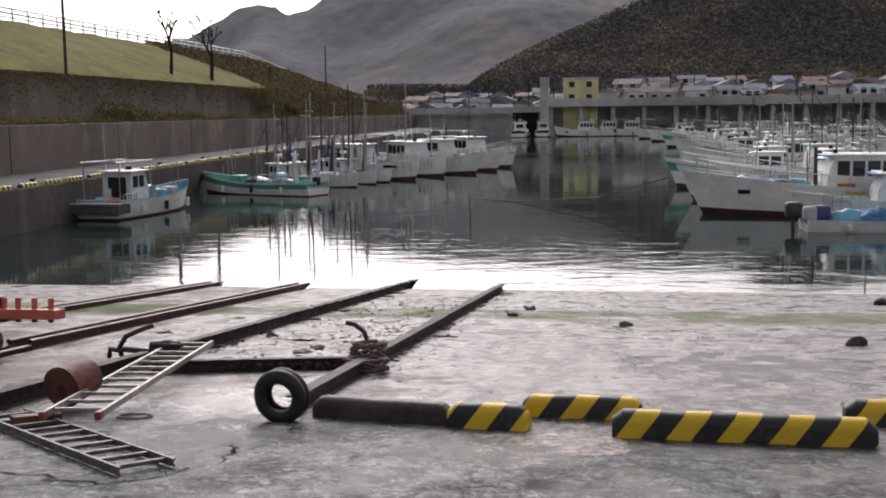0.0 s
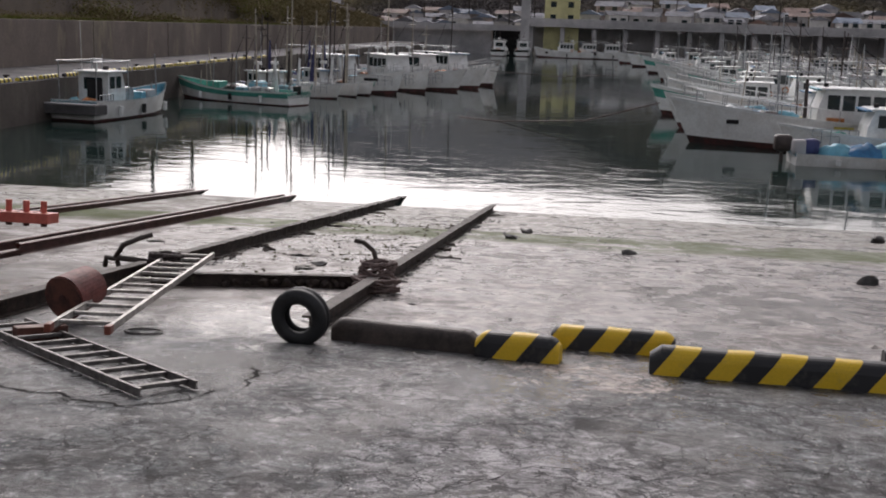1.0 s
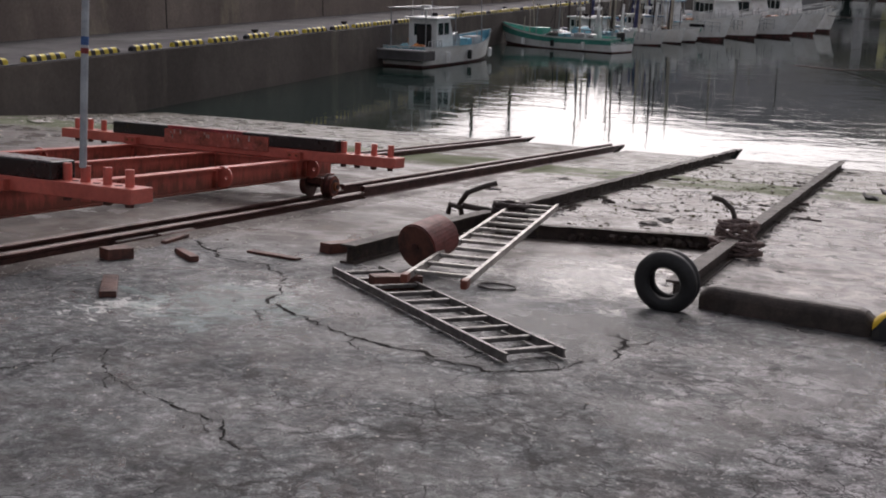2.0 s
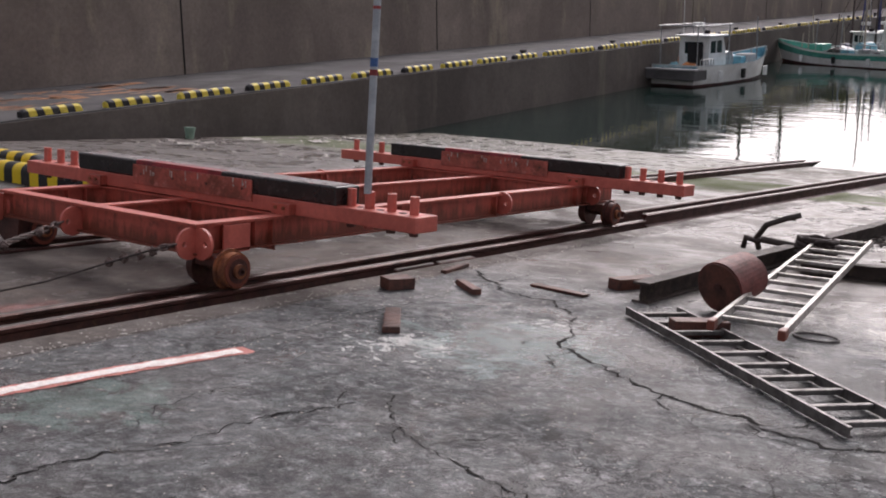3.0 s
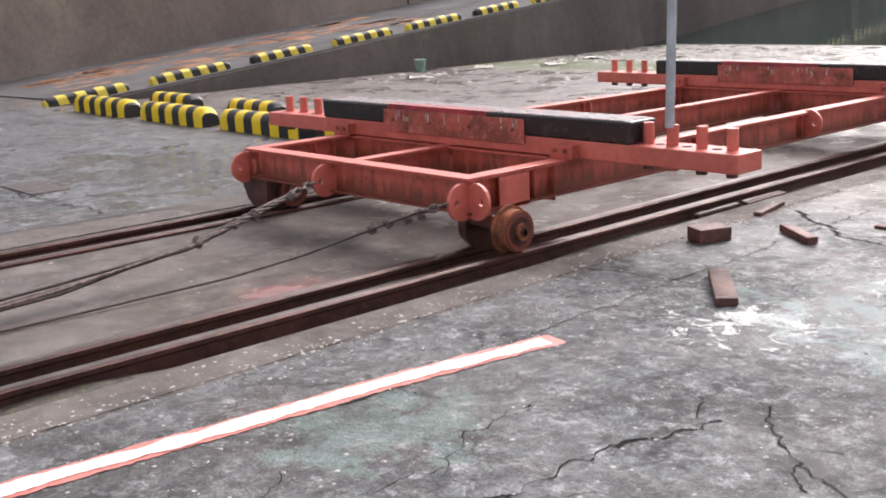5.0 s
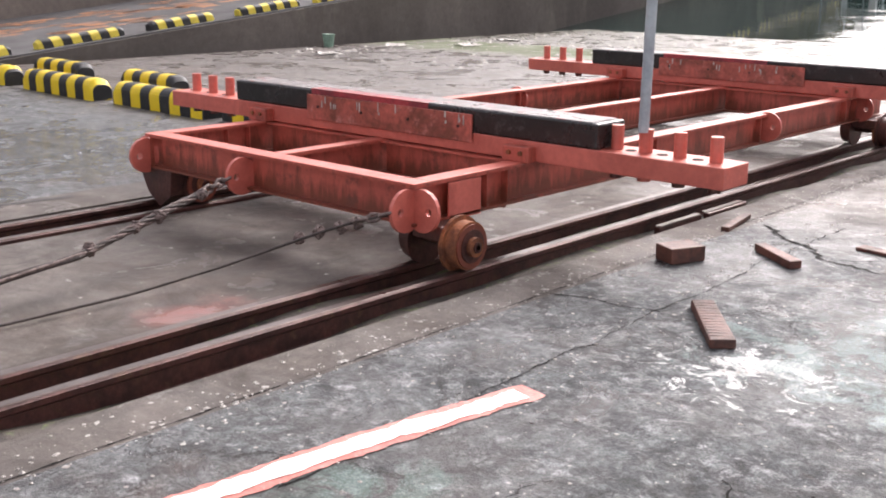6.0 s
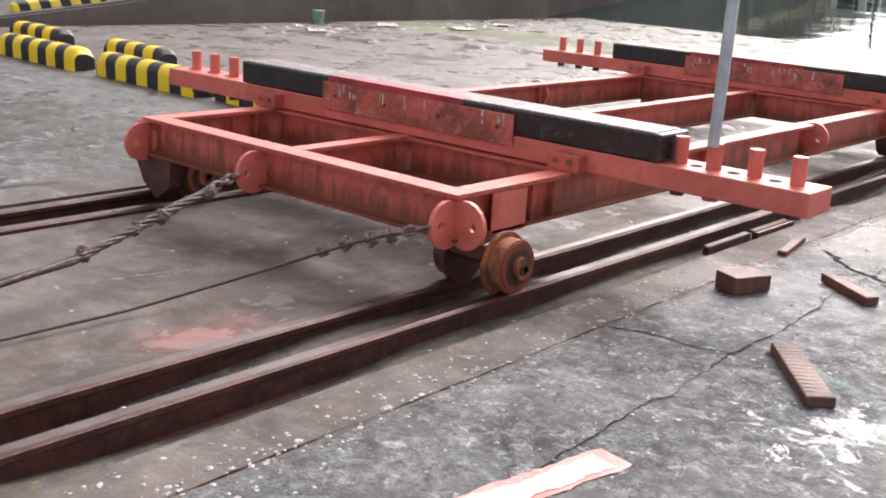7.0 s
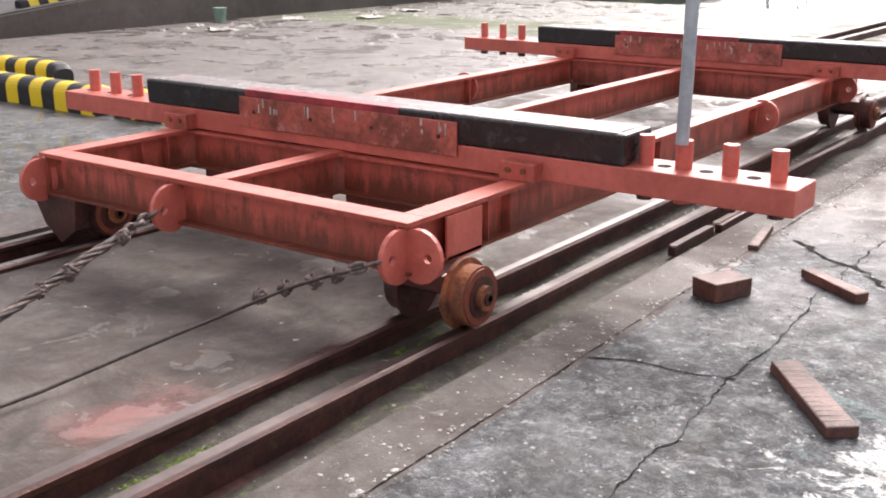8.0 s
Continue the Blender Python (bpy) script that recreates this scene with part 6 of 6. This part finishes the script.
def leaves(name, n, place, mat, label, cat, seed, size, base=QUAY):
    """Small single leaves and blades, joined."""
    rr = random.Random(seed)
    V, F = [], []
    for _ in range(n):
        p = place(rr)
        a = Vector((rr.gauss(0, 1), rr.gauss(0, 1), rr.gauss(0, 1))).normalized() * size * rr.uniform(0.5, 1.5)
        b = a.cross(Vector((rr.gauss(0, 1), rr.gauss(0, 1), rr.gauss(0, 1))).normalized()) * 0.5
        o = len(V)
        p = Vector(p)
        V += [p - a, p + b, p + a, p - b]
        F.append((o, o + 1, o + 2, o + 3))
    me = bpy.data.meshes.new(name)
    me.from_pydata(V, [], F)
    me.materials.append(M[mat])
    ob = new(name, me)
    if base is not None:
        ob.matrix_basis = base
    return tagged(ob, label, cat, kind="stuff")


def on_wall(r):
    s = -6 + 100 * r.random() ** 1.2
    bunch = 0.5 + 0.5 * noise.noise(Vector((s * 0.35, 3, 0)))
    return (-5.25 - 2.5 * r.random(), s, 1.25 + 0.75 * bunch * r.random() * (0.3 + r.random()) - 0.25 * (r.random() < 0.2))


leaves("brush", 26000, on_wall, "brush", "dry brown and green brush along the wall's top", "brush", 11, 0.06)


def creeper(r):
    s = 25 + 68 * r.random()
    top = 3.95 - 2.3 * r.random() ** 3 * max(0, noise.noise(Vector((s * 0.3, 8, 0))) + 0.4 + 0.5 * r.random())
    return (-7.93 + 0.1 * r.random(), s, top)


def ledge(r):
    s = 18 + 76 * r.random()
    tuft = max(0.0, 0.45 + noise.noise(Vector((s * 0.22, 5, 1))))
    return (-5.22 - 0.9 * r.random(), s, 1.26 + 0.30 * tuft * r.random())


leaves("grass", 15000, ledge, "ledge_grass", "green grass along the ledge of the lower wall", "grass", 14, 0.06)
leaves("creeper", 16000, creeper, "brush", "dry creeper hanging over the upper wall", "creeper", 12, 0.07)


def bank_end(r):
    s = 93 + 100 * r.random()
    h = 1.0 if s < 128 else max(0.15, 1 - (s - 128) / 120)
    q = r.random()
    tuft = 0.5 * r.random() * (0.6 + noise.noise(Vector((s * 0.4, q * 9, 0))))
    if r.random() < 0.45:
        return (-5.3 - 2.8 * q, s, (0.9 + 2.9 * q) * h + tuft)
    return (-8 - 13 * q, s, 3.75 * h + 4.9 * h * q ** 0.9 + tuft)


def shrub(r):
    s, z0, spread = r.choice(((52.5, 1.6, 1.5), (55.0, 1.4, 1.1), (63.0, 1.35, 0.8), (86.0, 2.4, 1.5), (89.5, 3.0, 1.7), (82.0, 3.4, 0.9), (97.0, 2.6, 2.2)))
    return (-5.6 - 2.2 * r.random(), s + r.gauss(0, 0.55) * spread, z0 + r.gauss(0, 0.30) * spread)


leaves("shrubs", 9000, shrub, "brush", "dry brown shrubs growing from the wall's ledge", "shrubs", 17, 0.09)
leaves("shrubs", 4000, shrub, "ledge_grass", "green leaves among dry shrubs on the ledge", "shrubs", 18, 0.08)
leaves("brush", 110000, bank_end, "brush", "brown scrub covering the bank beyond the wall", "scrub", 13, 0.15)

# ---- far end: raised road, town, hills ----
rd = thing("raised_road", pose(0, 181, 0), "long grey concrete raised road behind the harbour", "raised road", kind="structure")
part("road_deck", a_box((-9.5, -3, 2.25), (110, 3, 2.75)), "far_concrete", rd)
part("parapet", a_box((-9.5, -3.1, 2.75), (110, -2.85, 3.55)), "far_concrete", rd)
for k in range(24):
    part("pillar", a_box((-9 + 5 * k, -2, -3), (-8.3 + 5 * k, 2, 2.25)), "far_concrete", rd)
part("shade_wall", a_box((-9, 3.2, -1), (110, 3.6, 2.4)), "far_concrete", rd)
part("gate_pillar", a_box((-10.3, -3.2, -3), (-8.9, -2, 7.0)), "far_concrete", rd)
part("sluice_beam", a_box((-40, -2, 1.4), (-9.6, 0, 2.3)), "far_concrete", rd)
part("sluice_back", a_box((-40, 0.4, -3), (-15.2, 0.8, 1.4)), "far_concrete", rd)
# flat dark panel that paints the shade inside the sluice
part("sluice_gate", a_box((-15, 0.4, -3), (-9.6, 0.8, 1.4)), "far_dark", rd, "dark panel painted as a shaded sluice opening")


def house(m, w, d, h, label, wall=None, roof=True, floors=2):
    wall = wall or rng.choice(["house", "house_white", "house_white", "house_brown", "far_concrete"])
    t = thing("house", m, label, "house", "houses of the town")
    part("wall", a_box((-w / 2, -d / 2, -5), (w / 2, d / 2, h)), wall, t)
    if roof:
        part("roof", extrude_profile([(-d / 2 - 0.4, h), (d / 2 + 0.4, h), (0, h + d * 0.24)], -w / 2 - 0.4, w / 2 + 0.4, 1, "x"), rng.choice(["roof", "roof", "roof_blue", "roof_brown"]), t)
        part("gable", extrude_profile([(-d / 2, h - 0.02), (d / 2, h - 0.02), (0, h + d * 0.21)], -w / 2, w / 2, 1, "x"), wall, t)
    else:
        part("roof", a_box((-w / 2 - 0.1, -d / 2 - 0.1, h), (w / 2 + 0.1, d / 2 + 0.1, h + 0.25)), "far_concrete", t)
    n = max(2, int(w / 2.2))
    for f in range(floors):
        for k in range(n):
            if rng.random() < 0.2:
                continue
            x = -w / 2 + w * (k + 0.5) / n
            z = h * (f + 0.35) / floors
            part("window", a_box((x - 0.45, -d / 2 - 0.03, z), (x + 0.45, -d / 2 + 0.03, z + 0.9)), "glass", t)
    return t


house(pose(-3.9, 184, 2.6), 5.6, 6, 4.1, "plain pale yellow two-storey building", "yellow_wall", False)
for row, (yy, z0, n) in enumerate(((188, 2.4, 22), (196, 3.0, 22), (205, 3.9, 21), (214, 4.8, 20))):
    for k in range(n):
        x = 1 + 4.6 * k + 1.7 * row + rng.uniform(-1, 1)
        house(pose(x, yy + rng.uniform(-2, 2), z0, 0, 0, rng.choice((0, 90)) + rng.uniform(-14, 14)), rng.uniform(2.6, 4.6), rng.uniform(2.6, 4.2), rng.uniform(1.3, 2.6), "small grey-roofed town house below the hill", floors=1 + (rng.random() < 0.5))
for row, (yy, z0, n) in enumerate(((189, 0.2, 8), (197, 1.0, 9), (206, 2.0, 9), (215, 3.0, 10))):
    for k in range(n):
        x = -37 + 3.4 * k + 1.3 * row + rng.uniform(-1, 1)
        house(pose(x, yy + rng.uniform(-2, 2), z0, 0, 0, rng.choice((0, 90)) + rng.uniform(-14, 14)), rng.uniform(2.4, 4.0), rng.uniform(2.4, 3.8), rng.uniform(1.2, 2.2), "small grey-roofed town house below the hill", floors=1)
for k in range(22):
    x = -30 + 5.2 * k + rng.uniform(-1.5, 1.5)
    pl = thing("utility_pole", pose(x, 186 + rng.uniform(-1, 20), 2), "thin dark utility pole in the town", "pole", "utility poles")
    part("shaft", a_rod((0, 0, -3), (0, 0, rng.uniform(3.5, 6)), 0.12, 6, 0.08), "bark", pl)
# pickets and posts on the right-hand quay, parked cars
for k in range(3):
    car = thing("parked_car", pose(31 + 0.6 * k, 95 + 7 * k, -0.9, 0, 0, 100), "pale parked car on the far quay", "car", "parked cars")
    part("body", a_box((-1.9, -0.8, 0.3), (1.9, 0.8, 0.85), 0.12), "cabin", car)
    part("cab", a_box((-1.2, -0.7, 0.85), (0.9, 0.7, 1.45), 0.15), "glass", car)
    for a in (-1.2, 1.2):
        for b in (-0.8, 0.8):
            part("wheel", a_rod((a, b - 0.1, 0.3), (a, b + 0.1, 0.3), 0.3, 12), "rubber", car)


RIDGE = ((-430, 16), (-260, 24), (-230, 30), (-197, 38), (-180, 46), (-170, 51), (-162, 53), (-155, 51), (-148, 47.5), (-140, 49.5), (-130, 54), (-110, 60), (-60, 66), (0, 68), (430, 66))


def back_ridge(x):
    """Skyline of the far hill."""
    for (a, p), (b, q) in zip(RIDGE, RIDGE[1:]):
        if x <= b:
            u = max(0, (x - a) / (b - a))
            return p + (q - p) * u * u * (3 - 2 * u) + 0.8 * noise.noise(Vector((x * 0.09, 0, 0)))
    return 66


def hill_far(x, y):
    u = max(0, min(1, (y - 300) / 200))
    return -2 + (back_ridge(x * 500 / max(y, 300)) + 2) * (u ** 1.1) + 22 * noise.noise(Vector((x * 0.016, y * 0.012, 1))) * u * (1 - u) * 3


def hill_right(x, y):
    """The wooded spur behind the town."""
    k = (x + 28 + (y - 222) * 0.12) / 88
    side = max(0, min(1.0, k)) ** 0.8
    u = max(0, min(1, (y - 221) / 110))
    return 2.2 + 44 * u ** 0.85 * (0.12 + 0.88 * side) * (1 if k > -0.6 else max(0, 1 + (k + 0.6) * 2)) + 4 * noise.noise(Vector((x * 0.03, y * 0.03, 4))) * u


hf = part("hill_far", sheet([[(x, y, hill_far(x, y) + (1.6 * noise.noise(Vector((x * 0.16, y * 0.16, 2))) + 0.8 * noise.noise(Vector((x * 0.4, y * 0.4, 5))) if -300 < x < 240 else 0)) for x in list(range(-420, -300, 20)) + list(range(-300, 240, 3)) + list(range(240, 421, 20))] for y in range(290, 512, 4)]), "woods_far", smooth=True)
tagged(hf, "far wooded hill, grey-green woods paled with painted haze", "hill", kind="structure")
hr = part("hill_right", sheet([[(x, y, hill_right(x, y)) for x in range(-80, 261, 6)] for y in range(220, 340, 6)]), "hill", smooth=True)
tagged(hr, "dark wooded hillside behind the town", "hill", kind="structure")


def spot_right(r):
    y = 222 + 105 * r.random()
    x = r.uniform(-0.22, 0.36) * y
    return (x, y, hill_right(x, y) + 0.4), r.uniform(0.6, 1.5)


clumps("woods", 26000, spot_right, "woods_near", "dark brown and olive woods on the near hillside", "woods", 23, 0.7)
leaves("woods", 60000, lambda r: Vector(spot_right(r)[0]) + Vector((0, 0, 0.8 + 1.6 * r.random())), "woods_near", "thin bare twigs among dark woods", "woods", 22, 0.30, None)
# closing hills behind the yard and on the left
for nm, fn in (("hill_left", lambda a: (-120 - 40 * math.cos(a), 60 + 170 * math.sin(a))),):
    rows = []
    for i in range(13):
        u = i / 12
        rows.append([(-60 - 160 * u, -160 + 38 * j, -2 + (9 if u > 0 else 0) + 14 * u * (1 if j < 9 else 0.6) + 4 * noise.noise(Vector((u * 3, j * 0.5, 0)))) for j in range(13)])
    hl = part(nm, sheet(rows), "grass", smooth=True)
    tagged(hl, "low grassy hill beyond the bank", "hill", kind="structure")


def beside_joint(r):
    y = r.uniform(1.5, 10.5)
    x = -5.70 - max(0.0, y - 5) * 0.01 if r.random() < 0.55 else -5.06 - 0.05 * (y - 3.9)
    return RAMP @ Vector((x + r.gauss(0, 0.05), y, 0.003)), r.uniform(0.003, 0.0075)


clumps("shell_chips", 420, beside_joint, "shell", "small pale shell chips caught along the paving joints", "shell chips", 51, 0.35, 1.2)
